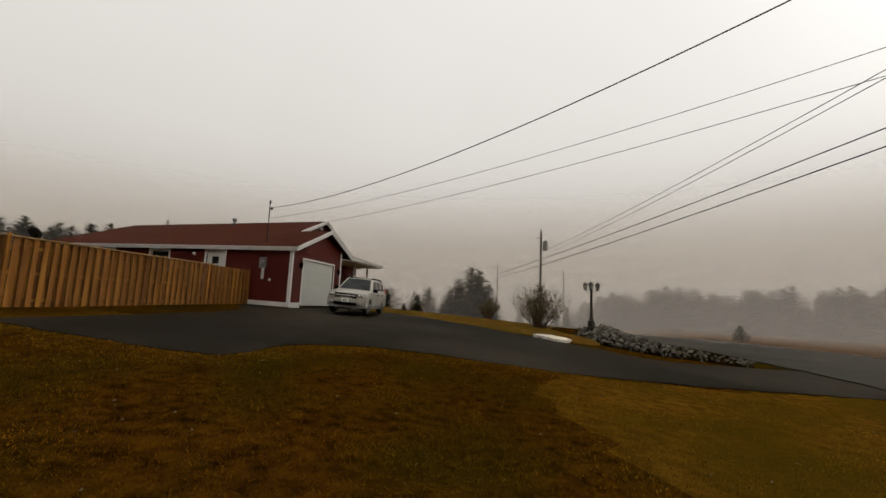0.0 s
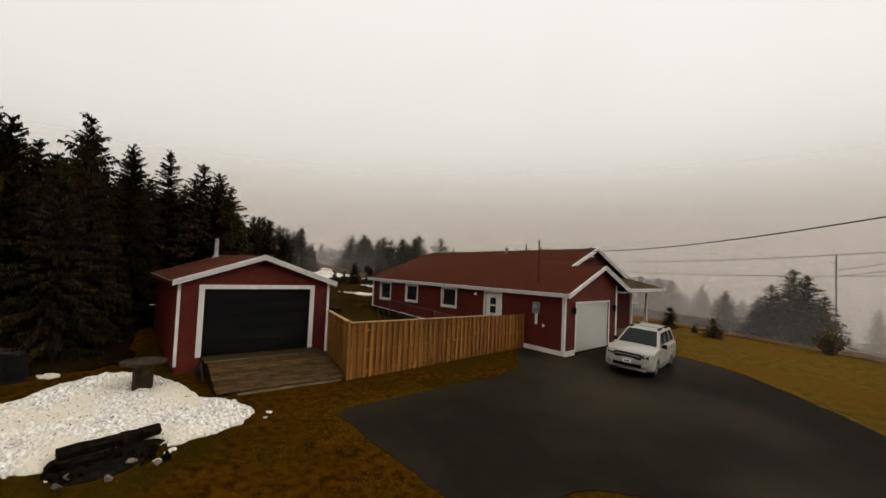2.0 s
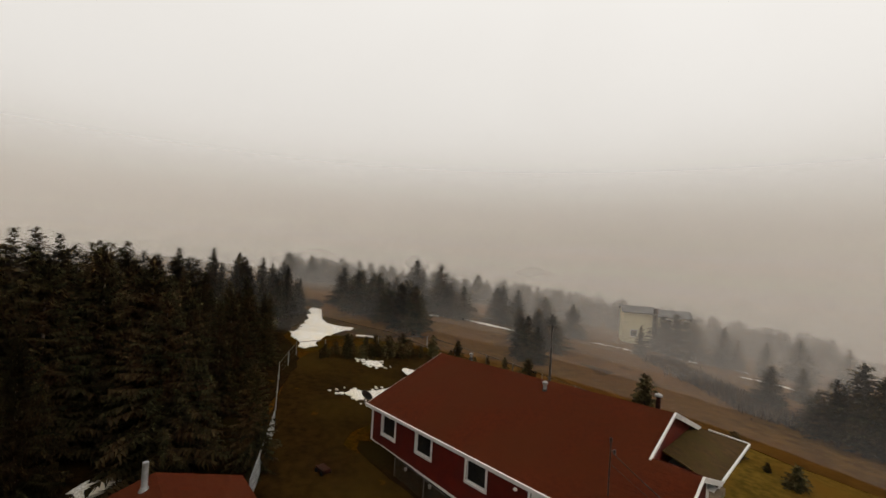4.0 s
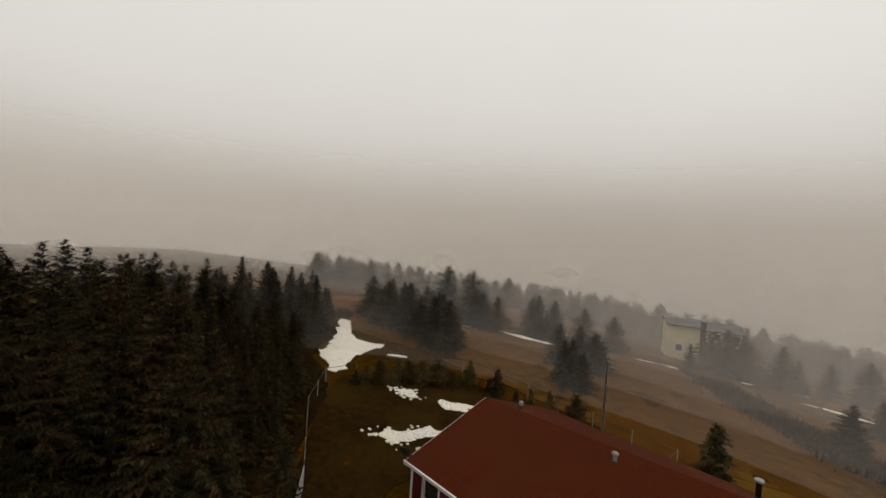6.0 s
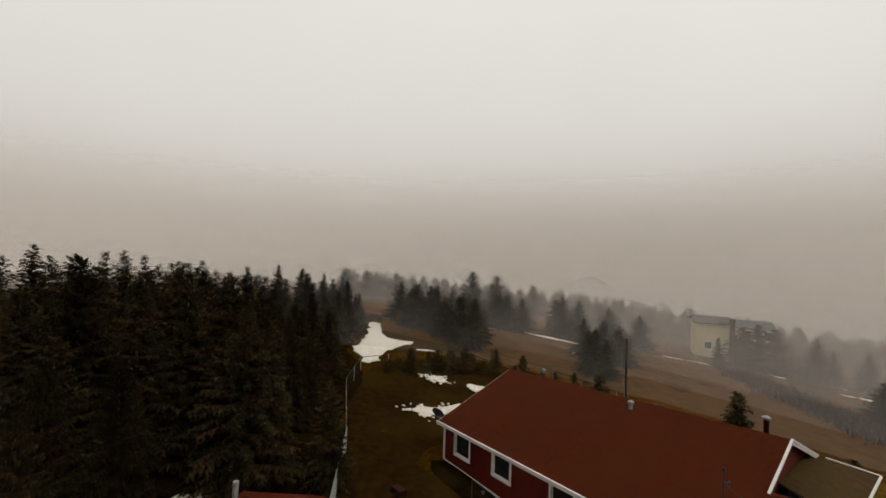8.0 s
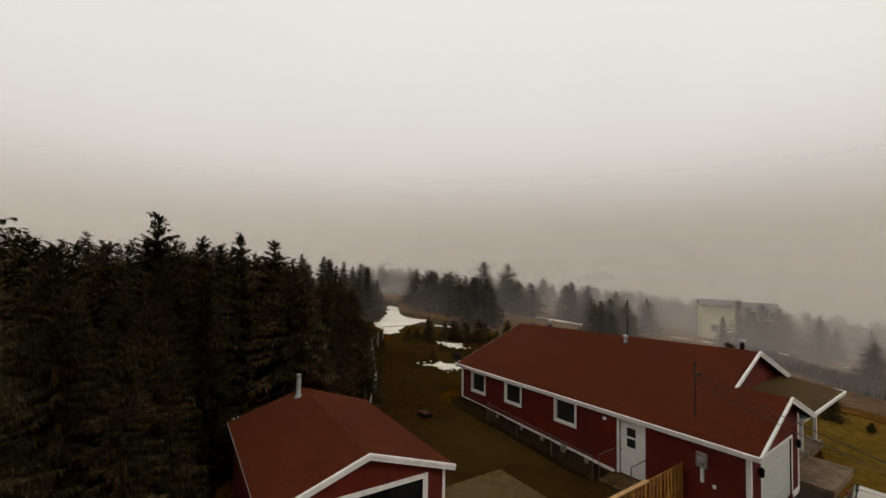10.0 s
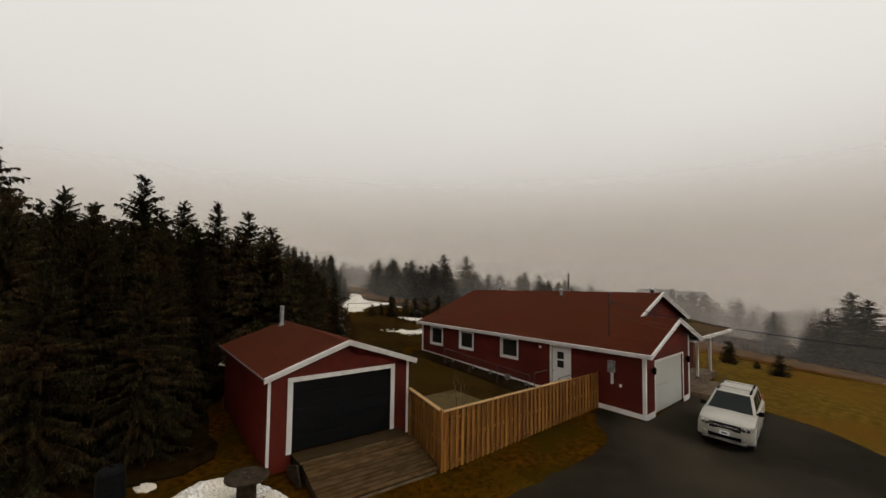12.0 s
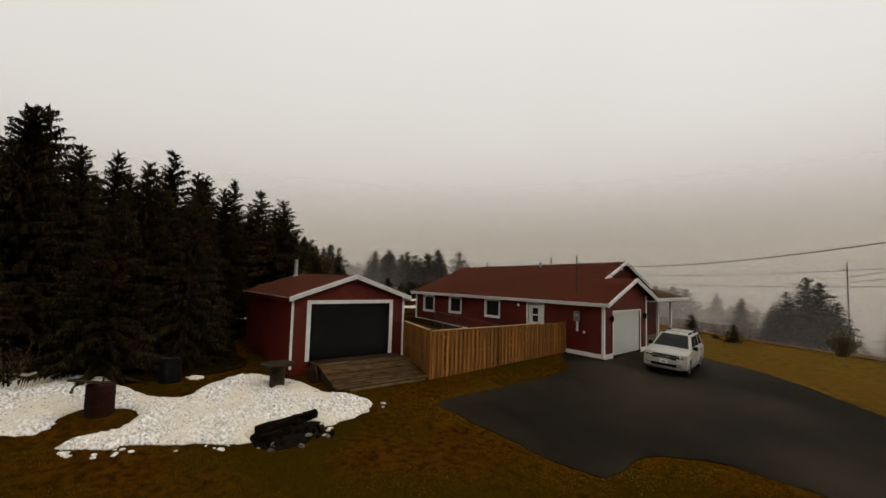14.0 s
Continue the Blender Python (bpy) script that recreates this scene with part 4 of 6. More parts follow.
fascia((0.243, -EW, SZ0), (0.243, 0, SR), shed, 0.17)
fascia((0.243, 0, SR), (0.243, EW, SZ0), shed, 0.17)
part("drip_edge", fascia_bar(bmesh.new(), (-SD - 0.25, -EW - 0.002, SZ0 - 0.02), (0.235, -EW - 0.002, SZ0 - 0.02), 0.035, 0.012), M_GALV, shed, "thin worn metal drip edge")
part("fascia", boxes((-SD - 0.25, 0.235, -EW + 0.012, -EW + 0.035, SZ0 - 0.15, SZ0 - 0.08)), M_SIDING, shed, "dark red eave board")
part("fascia", boxes((-SD - 0.25, 0.235, EW - 0.035, EW - 0.008, SZ0 - 0.15, SZ0 - 0.05)), M_WHITE, shed, "white fascia board")
for s in (-1, 1):
    part("corner_trim", boxes((0, 0.02, s * SW - 0.045, s * SW + 0.045, -0.25, SE + 0.02), bevel=0.003), M_WHITE, shed, "white corner board")
    part("door_casing", boxes((0, 0.03, s * (half_door + 0.08) - 0.08, s * (half_door + 0.08) + 0.08, -0.02, door_h + 0.12), bevel=0.004), M_WHITE, shed, "white door casing")
part("door_casing", boxes((0, 0.032, -half_door - 0.16, half_door + 0.16, door_h - 0.01, door_h + 0.13), bevel=0.004), M_WHITE, shed, "white door casing")
sdoor = part("garage_door", boxes((-0.10, -0.06, -half_door, half_door, 0, door_h)), M_BLACKDOOR, shed, "plain black roll-up garage door")
for r in range(5):
    h = door_h / 5
    part("panel", boxes((-0.06, -0.045, -half_door + 0.01, half_door - 0.01, r * h + 0.004, (r + 1) * h - 0.004), bevel=0.004), M_BLACKDOOR, sdoor)
st = part("stovepipe", rod(bmesh.new(), (-SD + 0.45, -0.35, SR - 0.6), (-SD + 0.45, -0.35, SR + 0.72), 0.085, seg=14), M_GALV, shed, "grey metal stovepipe on the roof")
part("flashing", lathe(bmesh.new(), [(0.2, SR - 0.28), (0.1, SR - 0.02)], 12, pose(-SD + 0.45, -0.35, 0)), M_GALV, st)

ramp = thing("wooden_ramp", shed_m, "weathered grey-brown wooden plank ramp up to the garage door", "ramp")
RAMP_L = 2.5
foot = shed_m @ Vector((RAMP_L, 0, 0))
foot_z = ground_z(foot.x, foot.y) - foot.z + 0.075
pitch_r = math.atan2(-0.04 - foot_z, RAMP_L - 0.85)
LAND, UP = 0.85, -0.02
part("landing_frame", boxes((0.05, LAND - 0.02, -1.66, 1.90, -0.7, UP - 0.03)), M_SPOOL, ramp)
part("frame", prism(bmesh.new(), [(LAND, -0.75), (RAMP_L - 0.05, -0.75), (RAMP_L - 0.05, foot_z - 0.03), (LAND, UP - 0.05)], "y", -1.66, 2.0), M_SPOOL, ramp)
for k in range(5):
    b = part("plank", boxes((-0.079, 0.079, -1.74, 1.98, -0.018, 0.02), bevel=0.004), M_LANDING, ramp, "dark wet landing plank")
    b.matrix_basis = pose(0.03 + 0.164 * k + 0.079, 0, UP + random.uniform(-0.004, 0.004), 0, 0, random.uniform(-0.2, 0.2))
for k in range(11):
    x = 0.86 + k * 0.1485
    b = part("plank", boxes((-0.071, 0.071, -1.74 + 0.05 * random.random(), 2.12 - 0.03 * random.random(), -0.018, 0.02), bevel=0.004), M_DECK, ramp)
    b.matrix_basis = pose(x + 0.071, 0, UP - (x + 0.07 - LAND) * math.tan(pitch_r) + random.uniform(-0.004, 0.005), 0, math.degrees(pitch_r), random.uniform(-0.35, 0.35))
part("nosing", boxes((LAND - 0.02, LAND + 0.03, -1.74, 1.1, UP - 0.03, UP + 0.028), bevel=0.006), M_FADED, ramp, "pale worn edge board")
tip = foot_z - 0.02
part("edge_board", boxes((RAMP_L + 0.005, RAMP_L + 0.035, -1.2, 1.9, tip - 0.10, tip + 0.012), bevel=0.006), M_FADED, ramp, "pale worn end board")

# Tilted panel standing in for the ramp's dark triangular side.
lean = thing("ramp_side_panel", shed_m @ pose(0.9, -1.86, -0.62, 4, -20, 0), "dark weathered side panel of the ramp", "board")
part("panel", boxes((-0.45, 0.45, -0.03, 0.03, 0.0, 0.60), bevel=0.01), M_SPOOL, lean)
part("batten", boxes((-0.40, 0.40, -0.06, -0.032, 0.42, 0.50), bevel=0.006), M_SPOOL, lean)


# ---- fence ----
def fence_run(p, q, tops, bases, label, first_post=True, capped=1.0):
    p, q = Vector((*p, 0)), Vector((*q, 0))
    d = q - p
    L = d.length
    f = thing("fence", Matrix.Translation(p) @ pose(0, 0, 0, 0, 0, math.degrees(math.atan2(d.y, d.x))), label, "fence", "fence runs")
    n = max(1, round(L / 2.3))
    for k in range(0 if first_post else 1, n + 1):
        u = k / n
        zt, zb = tops[0] + u * (tops[1] - tops[0]), bases[0] + u * (bases[1] - bases[0])
        part("post", boxes((u * L - 0.05, u * L + 0.05, -0.017, 0.017, zb - 0.3, zt + 0.07), bevel=0.008), M_FENCE, f)
    for r in range(3):
        bm = bmesh.new()
        u = (0.12, 0.5, 0.86)[r]
        za, zb = bases[0] + u * (tops[0] - bases[0]), bases[1] + u * (tops[1] - bases[1])
        prism(bm, [(0, za - 0.045), (L, zb - 0.045), (L, zb + 0.045), (0, za + 0.045)], "y", -0.015, 0.015)
        part("rail", bm, M_FENCE, f)
    bm = bmesh.new()
    ztop = tops[0] + capped * (tops[1] - tops[0])
    prism(bm, [(0, tops[0]), (L * capped, ztop), (L * capped, ztop + 0.035), (0, tops[0] + 0.035)], "y", -0.07, 0.07)
    part("top_cap", bm, M_CAP, f, "pale cap board")
    step = 0.235
    front, back = (finish("board", boxes((-w, w, -0.0095, 0.0095, 0, 1.0), bevel=0.003), M_FENCE) for w in (0.062, 0.112))
    m = int(L / step)
    for k in range(m):
        u = (k + 0.5) / m
        zt, zb = tops[0] + u * (tops[1] - tops[0]), bases[0] + u * (bases[1] - bases[0])
        for side in (-1, 1):
            x = u * L + (0 if side < 0 else step / 2)
            if x > L:
                continue
            b = new("board", front if side < 0 else back)
            b.parent = f
            b.matrix_basis = pose(x + random.uniform(-0.006, 0.006), side * 0.034, zb + 0.04, 0, random.uniform(-0.5, 0.5), random.uniform(-4, 4)) @ Matrix.Diagonal((1, 1, zt - zb - 0.05, 1))
    return f


FT = "new orange-brown board fence with alternating vertical boards"
fence_run((-12.70, 8.56), (-12.50, 17.84), (1.58, 1.50), (-0.28, -0.16), FT, capped=0.75)
fence_run((-15.18, 9.16), (-12.77, 8.57), (1.70, 1.60), (-0.05, -0.28), FT + ", short return", False)

PATIO = [(-18.2, 10.9), (-15.5, 10.5), (-15.5, 14.1), (-17.9, 14.0)]
bm = bmesh.new()
slab(bm, [(x, y, ground_z(x, y) + 0.06) for x, y in PATIO], 0.3)
tagged(part("patio_slab", bm, M_CONCRETE), "bare stained concrete patio slab in the grass", "patio", kind="structure")
BED = [(-24.6, 16.7), (-20, 16.5), (-15.4, 16.4), (-15.3, 17.75), (-20, 17.8), (-24.8, 17.8)]
tagged(sheet("flower_bed", smooth_outline(BED, 0.4, 0.08), 0.032, 0.4, M_DIRT, 0.03, 0.05), "bare dark flower bed along the wall", "ground", kind="structure")


# ---- car ----
def make_car(m):
    car = thing("car", m, "pale silver sport utility car parked on the driveway", "car")
    side = [(0.10, 0.30), (0.03, 0.42), (0.0, 0.56), (0.01, 0.72), (0.07, 0.90), (0.16, 0.985), (0.35, 1.035), (0.80, 1.085), (1.22, 1.12), (1.26, 1.125), (2.6, 1.12), (4.28, 1.10),
            (4.37, 1.0), (4.42, 0.72), (4.44, 0.52), (4.36, 0.36), (4.05, 0.32)]
    side += [(3.55 + 0.41 * math.cos(a), 0.34 + 0.41 * math.sin(a)) for a in [radians(v) for v in (0, 25, 50, 75, 105, 130, 155, 180)]]
    side += [(3.1, 0.27), (1.35, 0.27)]
    side += [(0.90 + 0.41 * math.cos(a), 0.34 + 0.41 * math.sin(a)) for a in [radians(v) for v in (0, 25, 50, 75, 105, 130, 155, 180)]]
    bm = bmesh.new()
    rings = []
    for y in (-0.90, -0.875, -0.80, -0.55, -0.2, 0.2, 0.55, 0.80, 0.875, 0.90):
        k = abs(y) / 0.90
        ring = []
        for x, z in side:
            xx, zz = x, z
            if x < 0.9:
                xx += 0.26 * k ** 4 * (0.9 - x) / 0.9
            if x > 3.9:
                xx -= 0.16 * k ** 4 * (x - 3.9) / 0.54
            if z > 0.85:
                zz -= 0.06 * k ** 3 + (0.07 if k > 0.985 else 0)
            ring.append(bm.verts.new((xx, y, zz)))
        rings.append(ring)
    n = len(side)
    for a, b in zip(rings, rings[1:]):
        for i in range(n):
            bm.faces.new((a[i], a[(i + 1) % n], b[(i + 1) % n], b[i]))
    bm.faces.new(rings[0])
    bm.faces.new(rings[-1][::-1])
    bmesh.ops.triangulate(bm, faces=[f for f in bm.faces if len(f.verts) > 4])
    body = part("body", bm, M_PAINT, car)

    base = [Vector(v) for v in ((1.20, -0.84, 1.07), (1.20, 0.84, 1.07), (4.33, 0.82, 1.07), (4.33, -0.82, 1.07))]
    top = [Vector(v) for v in ((2.02, -0.64, 1.66), (2.02, 0.64, 1.66), (4.10, 0.62, 1.66), (4.10, -0.62, 1.66))]
    bm = bmesh.new()
    lo, hi = [bm.verts.new(v) for v in base], [bm.verts.new(v) for v in top]
    bm.faces.new(lo[::-1])
    bm.faces.new(hi)
    for i in range(4):
        bm.faces.new((lo[i], lo[(i + 1) % 4], hi[(i + 1) % 4], hi[i]))
    bmesh.ops.bevel(bm, geom=[e for e in bm.edges if e.verts[0].co.z > 1.1 or e.verts[1].co.z > 1.1], offset=0.06, segments=3, affect="EDGES", profile=0.6)
    cabin = part("cabin", bm, M_PAINT, car)

    def pane(i, j, u0, u1, v0, v1, u0t=None, u1t=None, label="dark tinted glass"):
        u0t, u1t = u0 if u0t is None else u0t, u1 if u1t is None else u1t
        def at(u, v):
            return base[i].lerp(base[j], u).lerp(top[i].lerp(top[j], u), v)
        q = [at(u0, v0), at(u1, v0), at(u1t, v1), at(u0t, v1)]
        nr = (q[1] - q[0]).cross(q[3] - q[0]).normalized()
        c = (q[0] + q[2]) / 2 - Vector((2.8, 0, 1.3))
        if nr.dot(c) < 0:
            nr.negate()
        bm = bmesh.new()
        a = [bm.verts.new(v + nr * 0.007) for v in q]
        b = [bm.verts.new(v - nr * 0.01) for v in q]
        bm.faces.new(a)
        bm.faces.new(b[::-1])
        for k in range(4):
            bm.faces.new((a[k], b[k], b[(k + 1) % 4], a[(k + 1) % 4]))
        return part("window_glass", bm, M_CARGLASS, cabin, label)

    pane(0, 1, 0.05, 0.95, 0.08, 0.95, 0.07, 0.93, "dark windscreen")
    pane(2, 3, 0.10, 0.90, 0.25, 0.90, 0.13, 0.87, "dark rear window")
    for i, j, flip in ((3, 0, True), (1, 2, False)):
        for u0, u1, u0t, u1t in ((0.10, 0.37, 0.07, 0.34), (0.40, 0.66, 0.37, 0.64), (0.70, 0.93, 0.69, 0.90)):
            if flip:
                pane(i, j, 1 - u1, 1 - u0, 0.14, 0.86, 1 - u1t, 1 - u0t)
            else:
                pane(i, j, u0, u1, 0.14, 0.86, u0t, u1t)
    for s in (-1, 1):
        rail = bmesh.new()
        for x0, x1 in ((2.12, 2.75), (3.40, 4.0)):
            box(rail, x0, x1, s * 0.555 - 0.035, s * 0.555 + 0.035, 1.64, 1.735, 0.025)
        rod(rail, (2.3, s * 0.555, 1.73), (3.9, s * 0.555, 1.73), 0.02, seg=8)
        part("roof_rail", rail, M_BLACK, car, "black roof rail with thick feet")
        mir = bmesh.new()
        box(mir, 1.52, 1.66, s * 0.88, s * 1.06, 1.06, 1.22, 0.03)
        box(mir, 1.56, 1.64, s * 0.80, s * 0.90, 1.08, 1.14, 0.01)
        part("wing_mirror", mir, M_BLACK, car, "black wing mirror")
        lamp = bmesh.new()
        prism(lamp, [(0.055, s * 0.50), (0.085, s * 0.66), (0.155, s * 0.78), (0.25, s * 0.855), (0.40, s * 0.885), (0.40, s * 0.50)], "z", 0.735, 0.935)
        bmesh.ops.recalc_face_normals(lamp, faces=lamp.faces)
        bmesh.ops.bevel(lamp, geom=list(lamp.edges), offset=0.02, segments=2, affect="EDGES")
        hl = part("headlight", lamp, M_LAMP, car, "clear headlight")
        for ly, lx in ((0.57, 0.045), (0.71, 0.095)):
            part("reflector", lathe(bmesh.new(), [(0.075, 0.0), (0.07, 0.012), (0.03, 0.02)], 14, pose(lx, s * ly, 0.835, 0, -90, s * 18)), M_CHROME, hl, "bright round reflector")
        for x in (0.90, 3.55):
            fl = bmesh.new()
            for i in range(10):
                a0, a1 = radians(8 + 16.4 * i), radians(8 + 16.4 * (i + 1))
                rod(fl, (x + 0.43 * math.cos(a0), s * 0.885, 0.34 + 0.43 * math.sin(a0)), (x + 0.43 * math.cos(a1), s * 0.885, 0.34 + 0.43 * math.sin(a1)), 0.035, seg=6)
            part("wheel_arch", fl, M_PAINT, car, "flared wheel arch lip")
        fog_l = lathe(bmesh.new(), [(0.06, 0), (0.07, 0.03), (0.05, 0.06)], 14, pose(0.10, s * 0.66, 0.50, 0, -90))
        part("fog_lamp", fog_l, M_LAMP, car)
        part("tail_light", box(bmesh.new(), 4.28, 4.375, s * 0.70, s * 0.84, 0.75, 1.25, 0.02), M_RED, car, "red tail light")
        for x in (2.02, 2.98):
            part("door_handle", box(bmesh.new(), x + 0.15, x + 0.36, s * 0.895, s * 0.925, 0.93, 0.965, 0.006), M_CHROME, car)
        for x in (1.36, 2.30, 3.24):
            part("door_seam", box(bmesh.new(), x - 0.004, x + 0.004, s * 0.885, s * 0.902, 0.40, 0.98), M_BLACK, car)
        part("sill_cladding", box(bmesh.new(), 1.32, 3.13, s * 0.87, s * 0.915, 0.27, 0.44, 0.015), M_GREYPLASTIC, car, "grey sill cladding")
    for x in (2.5, 3.5):
        part("cross_bar", rod(bmesh.new(), (x, -0.56, 1.735), (x, 0.56, 1.735), 0.024, seg=8), M_PAINT, car, "pale cross bar")
    part("grille", box(bmesh.new(), 0.018, 0.12, -0.50, 0.50, 0.70, 0.92, 0.02), M_BLACK, car, "black grille")
    for z in (0.815,):
        part("grille_bar", box(bmesh.new(), 0.005, 0.06, -0.47, 0.47, z - 0.03, z + 0.03, 0.008), M_CHROME, car, "chrome grille bar")
    part("lower_grille", box(bmesh.new(), -0.008, 0.08, -0.52, 0.52, 0.40, 0.52, 0.012), M_BLACK, car, "black air intake")
    part("bumper_skirt", box(bmesh.new(), 0.04, 0.30, -0.70, 0.70, 0.27, 0.36, 0.03), M_GREYPLASTIC, car, "grey lower bumper")
    pl = part("number_plate", box(bmesh.new(), -0.018, 0.0, -0.16, 0.16, 0.53, 0.67, 0.004), M_PLATE, car, "white number plate")
    part("plate_bar", boxes((-0.022, -0.019, -0.09, 0.09, 0.575, 0.625)), M_BLACK, pl)
    part("underbody", box(bmesh.new(), 0.5, 4.1, -0.70, 0.70, 0.22, 0.45), M_BLACK, car, "dark underbody")
    for x in (0.90, 3.55):
        for s in (-1, 1):
            wm = pose(x, s * 0.78, 0.345, 90)
            w = part("wheel", lathe(bmesh.new(), [(0.20, -0.10), (0.31, -0.115), (0.345, -0.085), (0.35, 0.0), (0.345, 0.085), (0.31, 0.115), (0.20, 0.10)], 28, wm), M_TYRE, car, "black tyre")
            part("rim", lathe(bmesh.new(), [(0.215, -0.117), (0.20, -0.10), (0.10, -0.09), (0.05, -0.11), (0.05, 0.11), (0.10, 0.09), (0.20, 0.10), (0.215, 0.117)], 20, wm), M_RIM_SHADED, w, "grey alloy rim")
            for k in range(5):
                a = 2 * math.pi * k / 5
                sp = bmesh.new()
                rod(sp, (x + 0.05 * math.cos(a), s * 0.895, 0.345 + 0.05 * math.sin(a)), (x + 0.20 * math.cos(a), s * 0.89, 0.345 + 0.20 * math.sin(a)), 0.03, 0.022, 6)
                part("spoke", sp, M_RIM_SHADED, w)
    return car


CAR_DIR = Vector((-0.122, 0.992, 0.0)).normalized()
up = Vector((0.06, 0.0, 1.0)).normalized()
across = up.cross(CAR_DIR).normalized()
fore = across.cross(up).normalized()
car_front = Vector((-7.52, 17.50, 0))
car_front.z = ground_z(car_front.x, 19.5) + 0.07
cm = Matrix(((fore.x, across.x, up.x, car_front.x), (fore.y, across.y, up.y, car_front.y), (fore.z, across.z, up.z, car_front.z), (0, 0, 0, 1)))
make_car(cm @ Matrix.Diagonal((0.97, 0.97, 0.97, 1)))


# ---- lamp post and stones ----
def lamp_post(x, y):
    z = ground_z(x, y) + 0.50
    lp = thing("lamp_post", pose(x, y, z) @ Matrix.Diagonal((1.25, 1.25, 1.07, 1)), "black cast garden lamp post with three lanterns among the stones", "lamp")
    part("shaft", lathe(bmesh.new(), [(0.17, -0.4), (0.17, 0.05), (0.13, 0.08), (0.12, 0.30), (0.075, 0.36), (0.06, 0.42), (0.045, 1.0), (0.04, 1.55), (0.06, 1.57), (0.06, 1.62), (0.035, 1.65), (0.03, 1.72)], 16), M_IRON, lp)
    for k in range(3):
        a = radians(20 + 120 * k)
        dx, dy = math.cos(a), math.sin(a)
        arm = bmesh.new()
        for j in range(6):
            t0, t1 = j / 6, (j + 1) / 6
            f = lambda t: Vector((dx * 0.24 * t, dy * 0.24 * t, 1.58 - 0.09 * math.sin(math.pi * t) + 0.02 * t))
            rod(arm, f(t0), f(t1), 0.013, seg=6)
        part("arm", arm, M_IRON, lp)
        cx, cy = dx * 0.24, dy * 0.24
        lan = part("lantern", lathe(bmesh.new(), [(0.03, 1.58), (0.055, 1.60), (0.055, 1.62), (0.03, 1.63)], 8, pose(cx, cy, 0)), M_IRON, lp)
        part("glass", lathe(bmesh.new(), [(0.05, 1.63), (0.082, 1.80), (0.08, 1.81)], 6, pose(cx, cy, 0)), M_LAMP, lan, "clear lantern glass")
        part("lantern_roof", lathe(bmesh.new(), [(0.10, 1.81), (0.06, 1.88), (0.02, 1.91), (0.012, 1.97)], 6, pose(cx, cy, 0)), M_IRON, lan)
        for j in range(6):
            b = 2 * math.pi * j / 6
            part("bar", rod(bmesh.new(), (cx + 0.052 * math.cos(b), cy + 0.052 * math.sin(b), 1.63), (cx + 0.086 * math.cos(b), cy + 0.086 * math.sin(b), 1.81), 0.006, seg=4), M_IRON, lan)
    return lp


lamp_post(3.0, 20.4)

rocks = thing("stone_bank", pose(0, 0, 0), "heap of rough grey fieldstones edging the driveway", "stones")
stone_meshes = []
for k in range(9):
    bm = bmesh.new()
    rnd = random.Random(k)
    for i in range(15):
        v = Vector((rnd.gauss(0, 1), rnd.gauss(0, 1), rnd.gauss(0, 1))).normalized()
        bm.verts.new((v.x * rnd.uniform(0.8, 1.2), v.y * rnd.uniform(0.6, 0.9), v.z * rnd.uniform(0.45, 0.7)))
    bmesh.ops.convex_hull(bm, input=bm.verts)
    stone_meshes.append(finish("stone", bm, M_ROCK))
rnd = random.Random(11)
BANK = [(2.2, 20.6), (2.9, 18.0), (4.4, 16.2), (7.2, 16.0)]


def bank_at(t):
    k = min(2, int(t * 3))
    f = t * 3 - k
    return Vector(BANK[k]).lerp(Vector(BANK[k + 1]), f)


for i in range(290):
    t = rnd.random() ** 1.1
    c = bank_at(t)
    width = 1.9 * (1 - t) + 0.45
    u = rnd.uniform(0, 1)
    off = Vector((0.75, 0.65)) * (u * width)
    x, y = c.x + off.x, c.y + off.y
    rise = (0.50 * (1 - t) + 0.10) * math.sin(math.pi * min(1, u * 0.62 + 0.04))
    r = rnd.uniform(0.06, 0.135) * (1.05 - 0.35 * t)
    st = new("stone", stone_meshes[i % 9])
    st.parent = rocks
    st.matrix_basis = Matrix.LocRotScale((x, y, ground_z(x, y) + rise + 0.06 + r * 0.25), Euler((rnd.uniform(-0.5, 0.5), rnd.uniform(-0.5, 0.5), rnd.uniform(0, 6.3))), (r, r, r))
fill_v, fill_f = [], []
for i in range(700):
    t = rnd.random() ** 1.1
    c = bank_at(t)
    u = rnd.uniform(0, 1)
    off = Vector((0.75, 0.65)) * (u * (1.9 * (1 - t) + 0.45))
    x, y = c.x + off.x, c.y + off.y
    r = rnd.uniform(0.04, 0.10) * (1.05 - 0.35 * t)
    m = Matrix.LocRotScale((x, y, ground_z(x, y) + (0.50 * (1 - t) + 0.10) * math.sin(math.pi * min(1, u * 0.62 + 0.04))), Euler((rnd.uniform(0, 3), rnd.uniform(0, 3), 0)), (r, r, r))
    src = stone_meshes[i % 9]
    k = len(fill_v)
    fill_v += [tuple(m @ v.co) for v in src.vertices]
    fill_f += [tuple(k + j for j in p.vertices) for p in src.polygons]
me = bpy.data.meshes.new("rubble")
me.from_pydata(fill_v, [], fill_f)
me.materials.append(M_ROCK)
rubble = new("rubble", me)
rubble.parent = rocks
tagged(rubble, "small grey stones packed between the larger ones", kind="stuff")
BANKFILL = [(2.1, 21.2), (2.5, 19.4), (3.3, 17.7), (4.8, 16.3), (7.4, 16.1), (7.0, 16.9), (5.6, 18.0), (4.6, 19.8), (3.9, 21.8)]
tagged(sheet("bank", smooth_outline(BANKFILL, 0.4, 0.1), 0.03, 0.4, M_DIRT, 0.34, 0.05, 1.2), "brown earth bank under the stones", "ground", kind="structure")
